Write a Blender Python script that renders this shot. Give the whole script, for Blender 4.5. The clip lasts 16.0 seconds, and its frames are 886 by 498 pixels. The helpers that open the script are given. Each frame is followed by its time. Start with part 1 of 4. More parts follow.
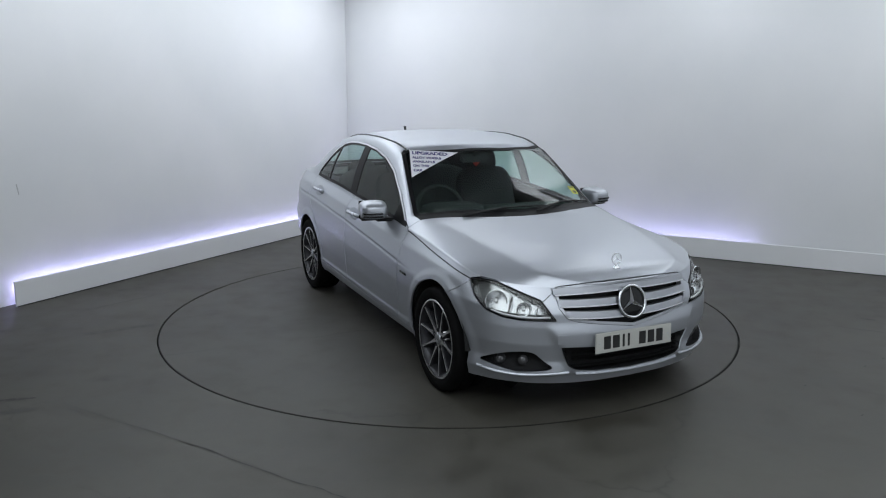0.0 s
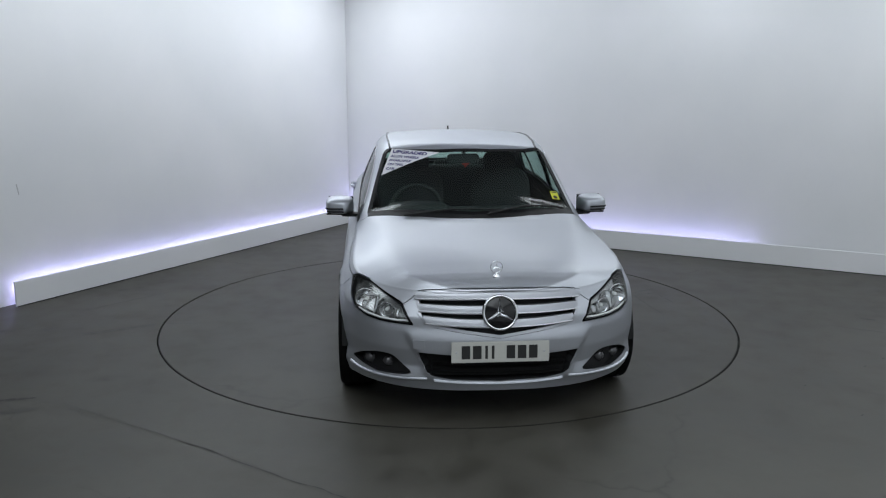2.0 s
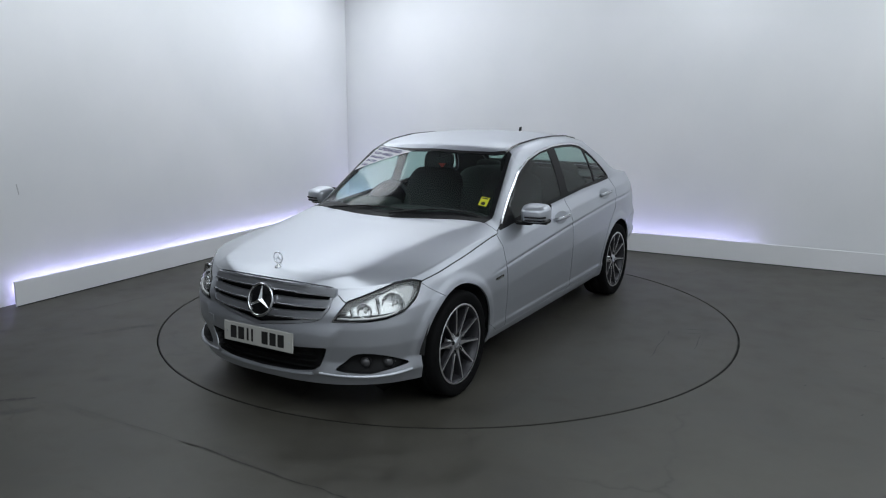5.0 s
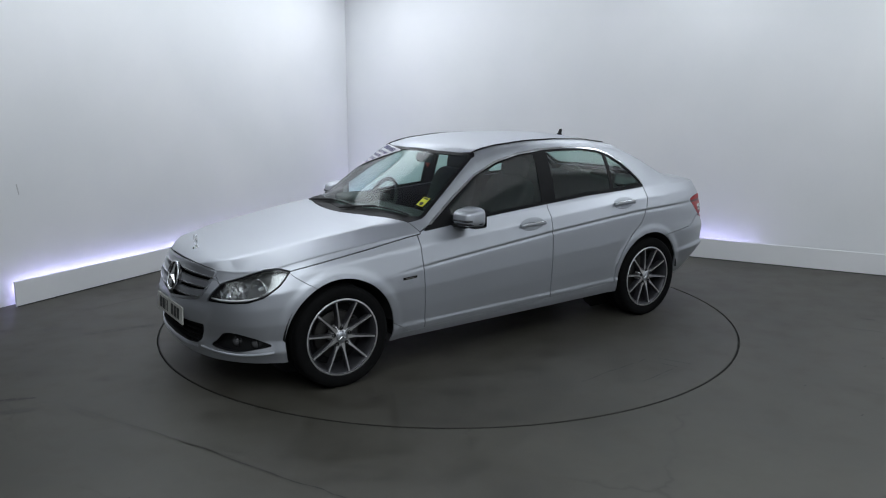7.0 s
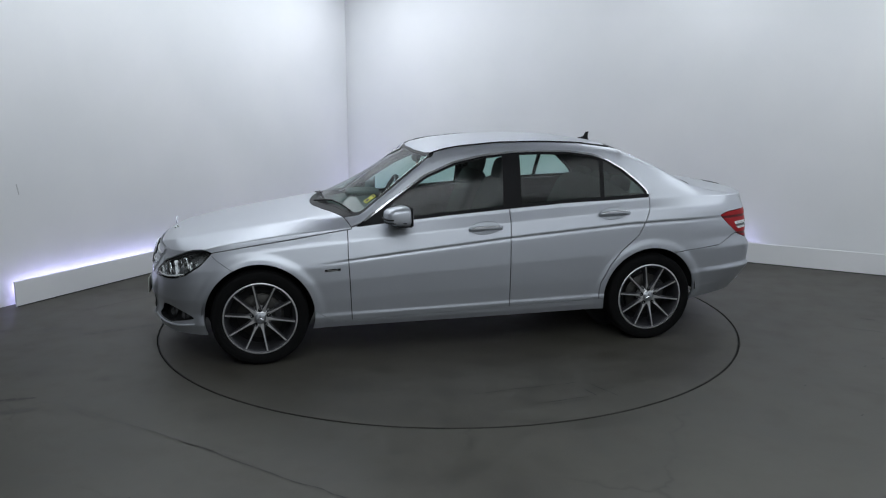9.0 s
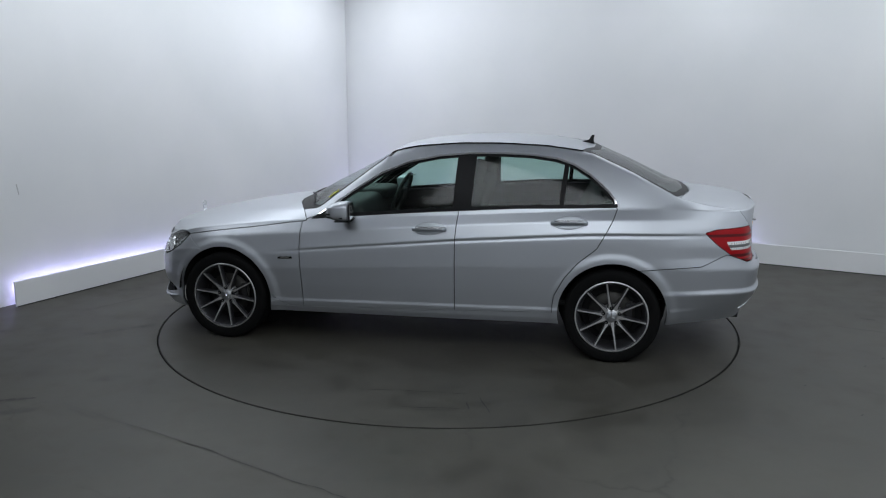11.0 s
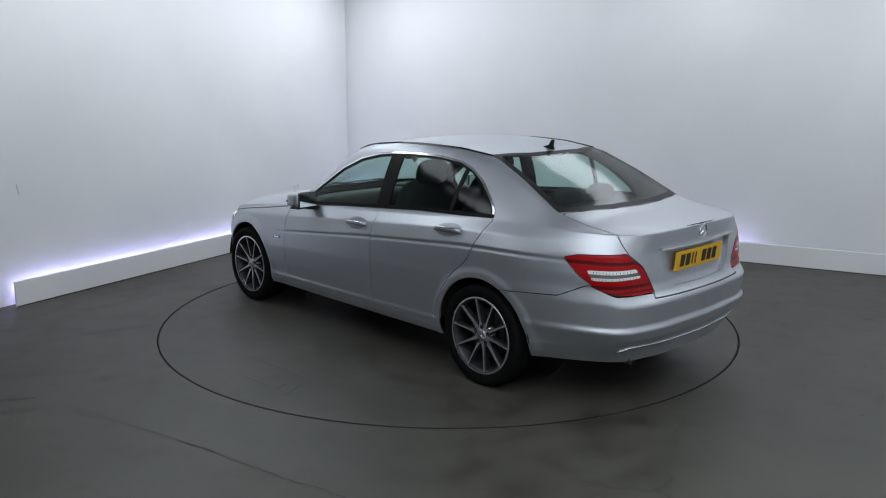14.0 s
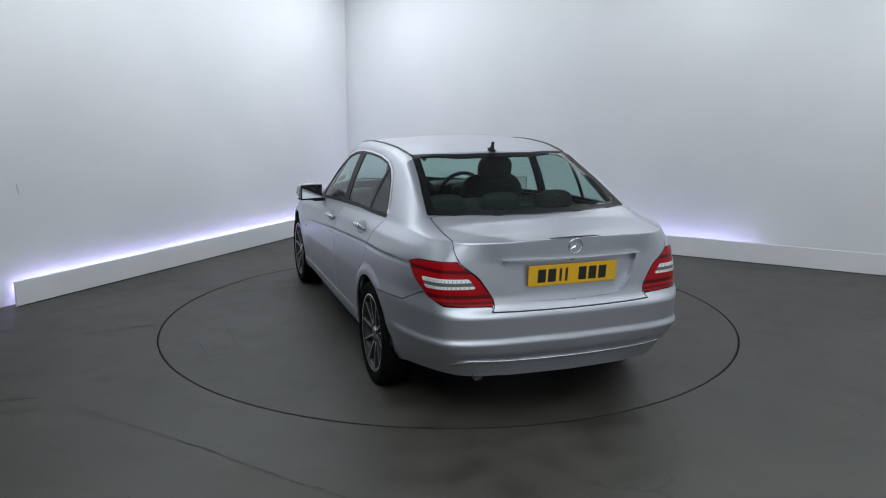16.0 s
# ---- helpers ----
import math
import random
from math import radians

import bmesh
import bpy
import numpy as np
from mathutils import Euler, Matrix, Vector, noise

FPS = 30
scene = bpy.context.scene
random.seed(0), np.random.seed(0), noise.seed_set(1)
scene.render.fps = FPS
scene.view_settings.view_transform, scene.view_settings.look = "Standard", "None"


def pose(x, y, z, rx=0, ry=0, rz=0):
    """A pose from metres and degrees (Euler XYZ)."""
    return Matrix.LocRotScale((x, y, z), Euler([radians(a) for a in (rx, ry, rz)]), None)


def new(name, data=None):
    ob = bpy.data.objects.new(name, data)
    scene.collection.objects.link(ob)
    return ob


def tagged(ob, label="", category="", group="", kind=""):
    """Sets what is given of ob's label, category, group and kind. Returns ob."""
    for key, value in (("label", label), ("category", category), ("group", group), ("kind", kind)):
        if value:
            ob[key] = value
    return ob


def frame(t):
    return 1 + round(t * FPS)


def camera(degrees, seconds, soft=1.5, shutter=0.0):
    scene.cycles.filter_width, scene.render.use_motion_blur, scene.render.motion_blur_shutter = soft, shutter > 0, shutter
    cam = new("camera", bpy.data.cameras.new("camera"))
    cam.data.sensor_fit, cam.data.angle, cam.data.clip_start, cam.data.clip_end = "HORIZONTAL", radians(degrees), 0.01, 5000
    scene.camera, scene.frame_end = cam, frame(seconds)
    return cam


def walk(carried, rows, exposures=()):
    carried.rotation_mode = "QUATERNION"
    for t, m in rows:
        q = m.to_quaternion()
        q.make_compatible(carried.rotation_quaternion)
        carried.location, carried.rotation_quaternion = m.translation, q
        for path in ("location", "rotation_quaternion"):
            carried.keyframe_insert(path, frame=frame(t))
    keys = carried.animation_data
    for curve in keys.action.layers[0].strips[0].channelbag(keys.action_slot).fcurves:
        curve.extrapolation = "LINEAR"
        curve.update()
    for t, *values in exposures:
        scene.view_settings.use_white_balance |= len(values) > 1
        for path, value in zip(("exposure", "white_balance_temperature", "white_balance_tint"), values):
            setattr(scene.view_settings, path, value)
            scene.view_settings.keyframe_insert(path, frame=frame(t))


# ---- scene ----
cam = camera(58.86, 16.0, soft=1.15)
walk(cam, [(0.0, pose(0, -6.203, 1.8007, 90 - 11.559, 0, 0.363) @ pose(0, 0, 0, 0, 0, 0.07)),
           (16.0, pose(0, -6.203, 1.8007, 90 - 11.559, 0, 0.363) @ pose(0, 0, 0, 0, 0, 0.07))])

# turntable angle of the car's nose, seconds and degrees
TURN = [(0.0, -64.62), (0.5, -68.08), (1.0, -73.44), (1.5, -79.15), (2.0, -85.14), (2.5, -91.05), (3.0, -97.07), (3.5, -102.95),
        (4.0, -108.94), (4.5, -114.85), (5.0, -120.75), (5.5, -126.65), (6.0, -132.55), (6.5, -138.45), (7.0, -144.4), (7.5, -150.21),
        (8.0, -156.09), (8.5, -161.83), (9.0, -167.65), (9.5, -173.48), (10.0, -179.31), (10.5, -185.14), (11.0, -190.96),
        (11.5, -196.78), (12.0, -202.65), (12.5, -208.49), (13.0, -214.46), (13.5, -220.35), (14.0, -226.32), (14.5, -232.19),
        (15.0, -238.19), (15.5, -244.17), (16.0, -250.31)]
CAR_OFFSET = (0.0894, 0.0910)

# ---- world and lights ----
world = bpy.data.worlds.new("world")
scene.world = world
world.use_nodes = True
world.node_tree.nodes["Background"].inputs[0].default_value = (0.9, 0.93, 1, 1)
world.node_tree.nodes["Background"].inputs[1].default_value = 0.0

# the room stands at an angle to the camera: LW runs along the left wall, RW along the right one
LW, RW = Vector((0.4727, 0.8812, 0)), Vector((0.8812, -0.4727, 0))
KERB_CORNER = Vector((-1.37, 4.36, 0))
GAP, GAP_R = 0.075, 0.2
CORNER = KERB_CORNER + LW * GAP_R - RW * GAP
HEIGHT = 3.25


def room(a, b, z=0.0):
    """The place a metres from the corner along the right wall and b metres from it along the left wall."""
    return CORNER + RW * a - LW * b + Vector((0, 0, z))


ROOM_TURN = math.atan2(RW.y, RW.x)


def area(name, a, b, z, sx, sy, watts, tilt=(0, 0), colour=(0.87, 0.94, 1)):
    lamp = bpy.data.lights.new(name, "AREA")
    lamp.shape, lamp.size, lamp.size_y, lamp.energy, lamp.color = "RECTANGLE", sx, sy, watts, colour
    ob = new(name, lamp)
    ob.matrix_world = Matrix.Translation(room(a, b, z)) @ Matrix.Rotation(ROOM_TURN, 4, "Z") @ pose(0, 0, 0, tilt[0], tilt[1], 0)
    return ob


area("unseen_overhead_light", 0.95, 3.1, 3.2, 1.2, 5.2, 58)
area("unseen_overhead_light", 0.95, 6.9, 3.2, 1.2, 1.8, 14)
area("unseen_overhead_light", 2.05, 0.95, 3.2, 3.0, 1.2, 25)
area("unseen_overhead_light", 4.7, 0.95, 3.2, 1.6, 1.2, 18)
area("unseen_overhead_light", 7.0, 0.95, 3.2, 2.2, 1.2, 23)
# two broad unseen fill lights, added to brighten the camera side
area("unseen_overhead_light", 7.3, 5.4, 3.2, 2.2, 8.4, 62)
area("unseen_overhead_light", 5.8, 7.5, 3.2, 4.4, 3.6, 116)

# ---- materials ----


def material(name, colour, rough=0.5, metal=0.0, **more):
    m = bpy.data.materials.new(name)
    m.use_nodes = True
    b = m.node_tree.nodes["Principled BSDF"]
    b.inputs["Base Color"].default_value = (*colour, 1)
    b.inputs["Roughness"].default_value = rough
    b.inputs["Metallic"].default_value = metal
    for k, v in more.items():
        b.inputs[k.replace("_", " ")].default_value = v
    return m


M_WALL = material("wall_paint", (0.78, 0.79, 0.8), 0.6)
M_FLOOR = material("floor_paint", (0.055, 0.056, 0.054), 0.42)
M_RUBBER = material("rubber", (0.006, 0.006, 0.0062), 0.8, Specular_IOR_Level=0.06)
M_DARK = material("dark_plastic", (0.008, 0.008, 0.009), 0.55, Specular_IOR_Level=0.3)


def lamp_material(name, colour, strength):
    m = bpy.data.materials.new(name)
    m.use_nodes = True
    b = m.node_tree.nodes["Principled BSDF"]
    b.inputs["Emission Color"].default_value = (*colour, 1)
    b.inputs["Emission Strength"].default_value = strength
    return m


M_CEIL = material("ceiling_paint", (0.76, 0.76, 0.76), 0.8)
# for the unseen wall that dims the left side
M_UNSEEN_DARK = material("unseen_dark_wall", (0.05, 0.05, 0.052), 0.7)
M_SMUDGE = material("wall_smudge", (0.48, 0.48, 0.48), 0.7)
M_LED_CORNER = lamp_material("led_corner", (0.52, 0.50, 1.0), 110)
M_LED = lamp_material("led_strip", (0.52, 0.50, 1.0), 16)


def noise_layer(m, scale, detail=4.0):
    n = m.node_tree.nodes
    tc, t = n.new("ShaderNodeTexCoord"), n.new("ShaderNodeTexNoise")
    t.inputs["Scale"].default_value, t.inputs["Detail"].default_value = scale, detail
    m.node_tree.links.new(tc.outputs["Object"], t.inputs["Vector"])
    return t


def ramp(m, source, stops):
    r = m.node_tree.nodes.new("ShaderNodeValToRGB")
    el = r.color_ramp.elements
    while len(el) < len(stops):
        el.new(.5)
    for e, (p, c) in zip(el, stops):
        e.position, e.color = p, (*c, 1) if len(c) == 3 else c
    m.node_tree.links.new(source, r.inputs["Fac"])
    return r


def bump(m, source, strength, distance):
    b = m.node_tree.nodes.new("ShaderNodeBump")
    b.inputs["Strength"].default_value, b.inputs["Distance"].default_value = strength, distance
    m.node_tree.links.new(source, b.inputs["Height"])
    m.node_tree.links.new(b.outputs["Normal"], m.node_tree.nodes["Principled BSDF"].inputs["Normal"])


def glass_material(name, tint, head_on=0.08, rough=0.0):
    """A thin pane: tinted, with a gloss that grows towards grazing angles alike on both sides."""
    m = bpy.data.materials.new(name)
    m.use_nodes = True
    n, l = m.node_tree.nodes, m.node_tree.links
    n.clear()
    out, mix = n.new("ShaderNodeOutputMaterial"), n.new("ShaderNodeMixShader")
    t, g, w = n.new("ShaderNodeBsdfTransparent"), n.new("ShaderNodeBsdfGlossy"), n.new("ShaderNodeLayerWeight")
    p, q = n.new("ShaderNodeMath"), n.new("ShaderNodeMath")
    p.operation, q.operation = "POWER", "MULTIPLY_ADD"
    t.inputs["Color"].default_value = (*tint, 1)
    g.inputs["Roughness"].default_value = rough
    w.inputs["Blend"].default_value, p.inputs[1].default_value = 0.5, 5.0
    q.inputs[1].default_value, q.inputs[2].default_value = 0.9 - head_on, head_on
    l.new(w.outputs["Facing"], p.inputs[0])
    l.new(p.outputs[0], q.inputs[0])
    l.new(q.outputs[0], mix.inputs[0])
    l.new(t.outputs[0], mix.inputs[1])
    l.new(g.outputs[0], mix.inputs[2])
    l.new(mix.outputs[0], out.inputs[0])
    return m


STAINS = [(-2.51, -0.5, 0.42, 0.055, 29.0, 0.5),
          (-3.03, -0.49, 0.12, 0.1, 17.0, 0.6),
          (-3.34, -0.56, 0.09, 0.1, 12.0, 0.6),
          (-2.58, -1.87, 0.17, 0.04, 13.0, 0.4),
          (-2.46, -2.04, 0.19, 0.05, 20.0, 0.4),
          (-2.15, -1.52, 0.17, 0.09, 24.0, 0.75),
          (-2.95, 0.71, 0.08, 0.05, 19.0, 0.6),
          (-2.06, -2.06, 0.16, 0.03, -34.0, 0.6),
          (3.36, -0.16, 0.06, 0.03, -20.0, 0.35),
          (-2.14, 0.8, 0.26, 0.1, 31.0, 0.75)]


def floor_texture(m):
    """Painted concrete: broad cloudy wear, roller patches, fine grain and a few dark scuffs."""
    n, l = m.node_tree.nodes, m.node_tree.links
    b = n["Principled BSDF"]
    cloud, patch, grain = noise_layer(m, .9, 5), noise_layer(m, 4.5, 6), noise_layer(m, 90, 3)
    r1 = ramp(m, cloud.outputs["Fac"], [(.3, (.037, .0345, .0275)), (.7, (.061, .058, .048))])
    r2 = ramp(m, patch.outputs["Fac"], [(.28, (.64, .62, .57)), (.5, (1, 1, 1)), (.8, (1.14, 1.14, 1.16))])
    mix = n.new("ShaderNodeMix")
    mix.data_type, mix.blend_type = "RGBA", "MULTIPLY"
    mix.inputs["Factor"].default_value = 1
    l.new(r1.outputs[0], mix.inputs["A"])
    l.new(r2.outputs[0], mix.inputs["B"])
    ragged = ramp(m, noise_layer(m, 14, 5).outputs["Fac"], [(.35, (.25, .25, .25)), (.6, (1, 1, 1))])
    # thin wandering cracks and drag marks
    tc, mp, wv = n.new("ShaderNodeTexCoord"), n.new("ShaderNodeMapping"), n.new("ShaderNodeTexVoronoi")
    wv.feature = "DISTANCE_TO_EDGE"
    wv.inputs["Scale"].default_value = .42
    mp.inputs["Location"].default_value = (.37, 1.9, 0)
    warp = n.new("ShaderNodeMix")
    warp.data_type, warp.blend_type = "RGBA", "LINEAR_LIGHT"
    warp.inputs["Factor"].default_value = .10
    l.new(tc.outputs["Object"], mp.inputs["Vector"])
    l.new(mp.outputs[0], warp.inputs["A"])
    l.new(patch.outputs["Color"], warp.inputs["B"])
    l.new(warp.outputs["Result"], wv.inputs["Vector"])
    crack = ramp(m, wv.outputs["Distance"], [(0, (.45, .44, .42)), (.004, (.8, .8, .8)), (.009, (1, 1, 1))])
    fade = ramp(m, cloud.outputs["Fac"], [(.47, (0, 0, 0)), (.62, (.8, .8, .8))])
    mix2 = n.new("ShaderNodeMix")
    mix2.data_type, mix2.blend_type = "RGBA", "MULTIPLY"
    l.new(fade.outputs[0], mix2.inputs["Factor"])
    l.new(mix.outputs["Result"], mix2.inputs["A"])
    l.new(crack.outputs[0], mix2.inputs["B"])
    # soft dark smears: place, half length, half width, angle and how much of the tone is left
    tone = mix2.outputs["Result"]
    for x, y, long, wide, angle, left in STAINS:
        at, ball = n.new("ShaderNodeMapping"), n.new("ShaderNodeTexGradient")
        at.vector_type, ball.gradient_type = "TEXTURE", "SPHERICAL"
        at.inputs["Location"].default_value = (x, y, 0)
        at.inputs["Rotation"].default_value = (0, 0, math.radians(angle))
        at.inputs["Scale"].default_value = (long, wide, 1)
        l.new(tc.outputs["Object"], at.inputs["Vector"])
        torn = n.new("ShaderNodeMath")
        torn.operation = "MULTIPLY"
        l.new(at.outputs[0], ball.inputs["Vector"])
        l.new(ball.outputs["Fac"], torn.inputs[0])
        l.new(ragged.outputs[0], torn.inputs[1])
        smear = n.new("ShaderNodeMix")
        smear.data_type, smear.blend_type = "RGBA", "MULTIPLY"
        smear.inputs["B"].default_value = (left * .8, left * .8, left * .78, 1)
        l.new(torn.outputs[0], smear.inputs["Factor"])
        l.new(tone, smear.inputs["A"])
        tone = smear.outputs["Result"]
    l.new(tone, b.inputs["Base Color"])
    rr = ramp(m, patch.outputs["Fac"], [(.3, (.46, .46, .46)), (.7, (.60, .60, .60))])
    l.new(rr.outputs[0], b.inputs["Roughness"])
    bump(m, grain.outputs["Fac"], .12, .002)


def wall_texture(m):
    n, l = m.node_tree.nodes, m.node_tree.links
    cloud, grain = noise_layer(m, .8, 4), noise_layer(m, 60, 4)
    r1 = ramp(m, cloud.outputs["Fac"], [(.3, (.73, .74, .75)), (.7, (.80, .80, .81))])
    l.new(r1.outputs[0], n["Principled BSDF"].inputs["Base Color"])
    bump(m, grain.outputs["Fac"], .08, .002)


floor_texture(M_FLOOR)
wall_texture(M_WALL)
M_PAINT = material("silver_paint", (0.50, 0.522, 0.565), 0.37, 0.82, Coat_Weight=0.32, Coat_Roughness=0.15)


def paint_texture(m):
    """Metal flake: a fine sparkle in tone and gloss."""
    n, l = m.node_tree.nodes, m.node_tree.links
    b = n["Principled BSDF"]
    flake, cloud = noise_layer(m, 700, 2), noise_layer(m, 3, 3)
    r1 = ramp(m, flake.outputs["Fac"], [(.3, (.455, .477, .52)), (.7, (.545, .567, .61))])
    l.new(r1.outputs[0], b.inputs["Base Color"])
    r2 = ramp(m, cloud.outputs["Fac"], [(.3, (.39, .39, .39)), (.7, (.43, .43, .43))])
    l.new(r2.outputs[0], b.inputs["Roughness"])


paint_texture(M_PAINT)
M_CHROME = material("chrome", (0.78, 0.79, 0.81), 0.10, 1.0)
M_SATIN = material("satin_silver", (0.46, 0.475, 0.51), 0.32, 0.9)
M_POLISH = material("polished_alloy", (0.66, 0.66, 0.67), 0.28, 0.85)
M_RIM = material("dark_alloy", (0.045, 0.045, 0.05), 0.4, 0.5)
M_DISC = material("brake_steel", (0.055, 0.053, 0.05), 0.5, 0.8)
M_EXHAUST = material("dark_steel", (0.08, 0.08, 0.085), 0.4, 0.8)
M_GLOSS = material("gloss_black", (0.006, 0.006, 0.007), 0.12)
M_FRIT = material("screen_border", (0.008, 0.008, 0.009), 0.4, Specular_IOR_Level=0.12)
M_LINER = material("liner", (0.008, 0.008, 0.008), 0.9)
M_TRIM = material("dark_trim", (0.022, 0.022, 0.023), 0.6)
M_SEAT = material("seat_cloth", (0.026, 0.026, 0.028), 0.9)
M_LINING = material("headlining", (0.10, 0.10, 0.10), 0.9)
M_REFLECT = material("lamp_silver", (0.40, 0.41, 0.41), 0.2, 0.9)
M_CLEARLENS = material("clear_plastic", (0.75, 0.76, 0.76), 0.12, 0.0, Coat_Weight=0.5)
M_FOG = material("fog_glass", (0.10, 0.10, 0.105), 0.08, 0.4)
M_RED = material("red_lens", (0.33, 0.002, 0.006), 0.35, 0.0, Specular_IOR_Level=0.2, Coat_Weight=0.2, Coat_Roughness=0.05)
M_DEEPRED = material("deep_red_lens", (0.10, 0.002, 0.004), 0.3, 0.0, Specular_IOR_Level=0.3)
M_WHITE = material("plate_white", (0.46, 0.46, 0.43), 0.35)
M_YELLOW = material("plate_yellow", (0.75, 0.42, 0.02), 0.35)
M_INK = material("ink", (0.015, 0.015, 0.015), 0.5)
# body silver darkened for the shade inside the handle recess
M_CUP_SHADE = material("shaded_handle_cup", (0.36, 0.38, 0.41), 0.35, 0.7)
M_MIRROR = material("mirror", (0.8, 0.82, 0.84), 0.02, 1.0)
M_TAG = material("red_card", (0.5, 0.04, 0.03), 0.7)
M_STICKER = material("white_vinyl", (0.9, 0.9, 0.93), 0.5)
M_PURPLE = material("purple_ink", (0.03, 0.02, 0.17), 0.6)
M_YELLOWSTICK = material("yellow_vinyl", (0.62, 0.62, 0.03), 0.5)
M_GLASS = glass_material("window_glass", (0.66, 0.81, 0.76), 0.042, 0.09)
M_CLEAR = glass_material("lamp_glass", (0.96, 0.97, 0.97), 0.06)

# ---- mesh helpers ----


def part(name, bm, mat, parent=None, label="", smooth=False):
    me = bpy.data.meshes.new(name)
    if isinstance(bm, tuple):
        me.from_pydata([tuple(map(float, v)) for v in bm[0]], [], [tuple(map(int, f)) for f in bm[1]])
        me.update()
    else:
        bm.to_mesh(me)
        bm.free()
    me.materials.append(mat)
    if smooth:
        me.polygons.foreach_set("use_smooth", [True] * len(me.polygons))
    ob = new(name, me)
    if parent:
        ob.parent = parent
    if label:
        ob["label"] = label
    return ob


def box(sx, sy, sz, bevel=0.0, m=None, seg=2):
    bm = bmesh.new()
    bmesh.ops.create_cube(bm, size=1)
    bmesh.ops.scale(bm, vec=(sx, sy, sz), verts=bm.verts)
    if bevel:
        bmesh.ops.bevel(bm, geom=bm.edges[:], offset=bevel, segments=seg, affect="EDGES")
    if m:
        bmesh.ops.transform(bm, matrix=m, verts=bm.verts)
    return bm


def catmull(pts, n):
    """A smooth curve through the rows of pts, with n samples to each step."""
    p = np.array(pts, float)
    p = np.vstack([2 * p[0] - p[1], p, 2 * p[-1] - p[-2]])
    out = []
    for i in range(1, len(p) - 2):
        for k in range(n):
            t = k / n
            a, b, c, d = p[i - 1], p[i], p[i + 1], p[i + 2]
            out.append(0.5 * (2 * b + (c - a) * t + (2 * a - 5 * b + 4 * c - d) * t * t + (3 * b - 3 * c + d - a) * t ** 3))
    out.append(p[-2])
    return np.array(out)


# ---- the room ----
A1, B1 = 8.6, 11.5
R_IN = 2.2345


def ring_floor():
    """The floor with the round hole in which the turntable lies."""
    v, f, n = [], [], 256
    cx, cy = room(A1 / 2, B1 / 2).x, room(A1 / 2, B1 / 2).y
    for i in range(n):
        a = 2 * math.pi * i / n
        d = Vector((math.cos(a), math.sin(a), 0))
        v.append((d.x * (R_IN + 0.0115), d.y * (R_IN + 0.0115), -0.06))
        v.append((d.x * (R_IN + 0.0115), d.y * (R_IN + 0.0115), 0))
        k = min(t for t in [
            ((0 - (Vector((0, 0, 0)) - CORNER).dot(RW)) / d.dot(RW)) if d.dot(RW) < 0 else 99,
            ((A1 - (Vector((0, 0, 0)) - CORNER).dot(RW)) / d.dot(RW)) if d.dot(RW) > 0 else 99,
            ((0 - (Vector((0, 0, 0)) - CORNER).dot(-LW)) / d.dot(-LW)) if d.dot(-LW) < 0 else 99,
            ((B1 - (Vector((0, 0, 0)) - CORNER).dot(-LW)) / d.dot(-LW)) if d.dot(-LW) > 0 else 99])
        v.append((d.x * (k + 0.4), d.y * (k + 0.4), 0))
    for i in range(n):
        j = (i + 1) % n
        f.append((3 * i, 3 * j, 3 * j + 1, 3 * i + 1))
        f.append((3 * i + 1, 3 * j + 1, 3 * j + 2, 3 * i + 2))
    return v, f


floor = tagged(part("floor", ring_floor(), M_FLOOR), "dark grey painted concrete floor with scuffs", "floor", kind="structure")
pit = tagged(part("turntable_pit", box(4.7, 4.7, 0.05, m=pose(0, 0, -0.125)), M_DARK), "dark pit under the turntable", "pit", kind="structure")


def disc(r, z0, z1, n=256):
    v = [(r * math.cos(2 * math.pi * i / n), r * math.sin(2 * math.pi * i / n), z) for z in (z0, z1) for i in range(n)]
    f = [(i, (i + 1) % n, n + (i + 1) % n, n + i) for i in range(n)]
    f.append(tuple(range(n, 2 * n)))
    f.append(tuple(range(n - 1, -1, -1)))
    return v, f


def disc_ring(r0, r1, z0, z1, n=256):
    v = [(r * math.cos(2 * math.pi * i / n), r * math.sin(2 * math.pi * i / n), z) for r, z in ((r0, z0), (r1, z0), (r1, z1), (r0, z1)) for i in range(n)]
    return v, [(k * n + i, k * n + (i + 1) % n, ((k + 1) % 4) * n + (i + 1) % n, ((k + 1) % 4) * n + i) for k in range(4) for i in range(n)]


turntable = tagged(part("turntable", disc(R_IN - 0.004, -0.05, 0.0), M_FLOOR), "round grey turntable flush with the floor", "turntable")
part("edge_trim", disc_ring(R_IN - 0.003, R_IN + 0.002, -0.04, -0.003), M_DARK, turntable, "dark metal rim")


def slab(name, a0, a1, b0, b1, z0, z1, mat, label, category, bevel=0.0):
    ob = part(name, box(abs(a1 - a0), abs(b1 - b0), z1 - z0, bevel), mat)
    ob.matrix_world = Matrix.Translation(room((a0 + a1) / 2, (b0 + b1) / 2, (z0 + z1) / 2)) @ Matrix.Rotation(ROOM_TURN, 4, "Z")
    return tagged(ob, label, category, kind="structure")


# a shallow upright slot, added to carry the corner's violet glow, lit from its foot
slab("wall_left", -0.2, 0, 0.07, 5.3, 0, HEIGHT, M_WALL, "white painted plaster studio wall", "wall")
slab("corner_glow_slot", -0.2, -0.03, -0.2, 0.07, 0, HEIGHT, M_WALL, "white shallow slot added in the corner to carry the violet glow", "wall")
# added out of view: dark, so that little light comes back from the left
slab("wall_left_unseen", -0.2, 0, 5.3, B1, 0, HEIGHT, M_UNSEEN_DARK, "unseen dark wall added to dim the light from the left", "wall")
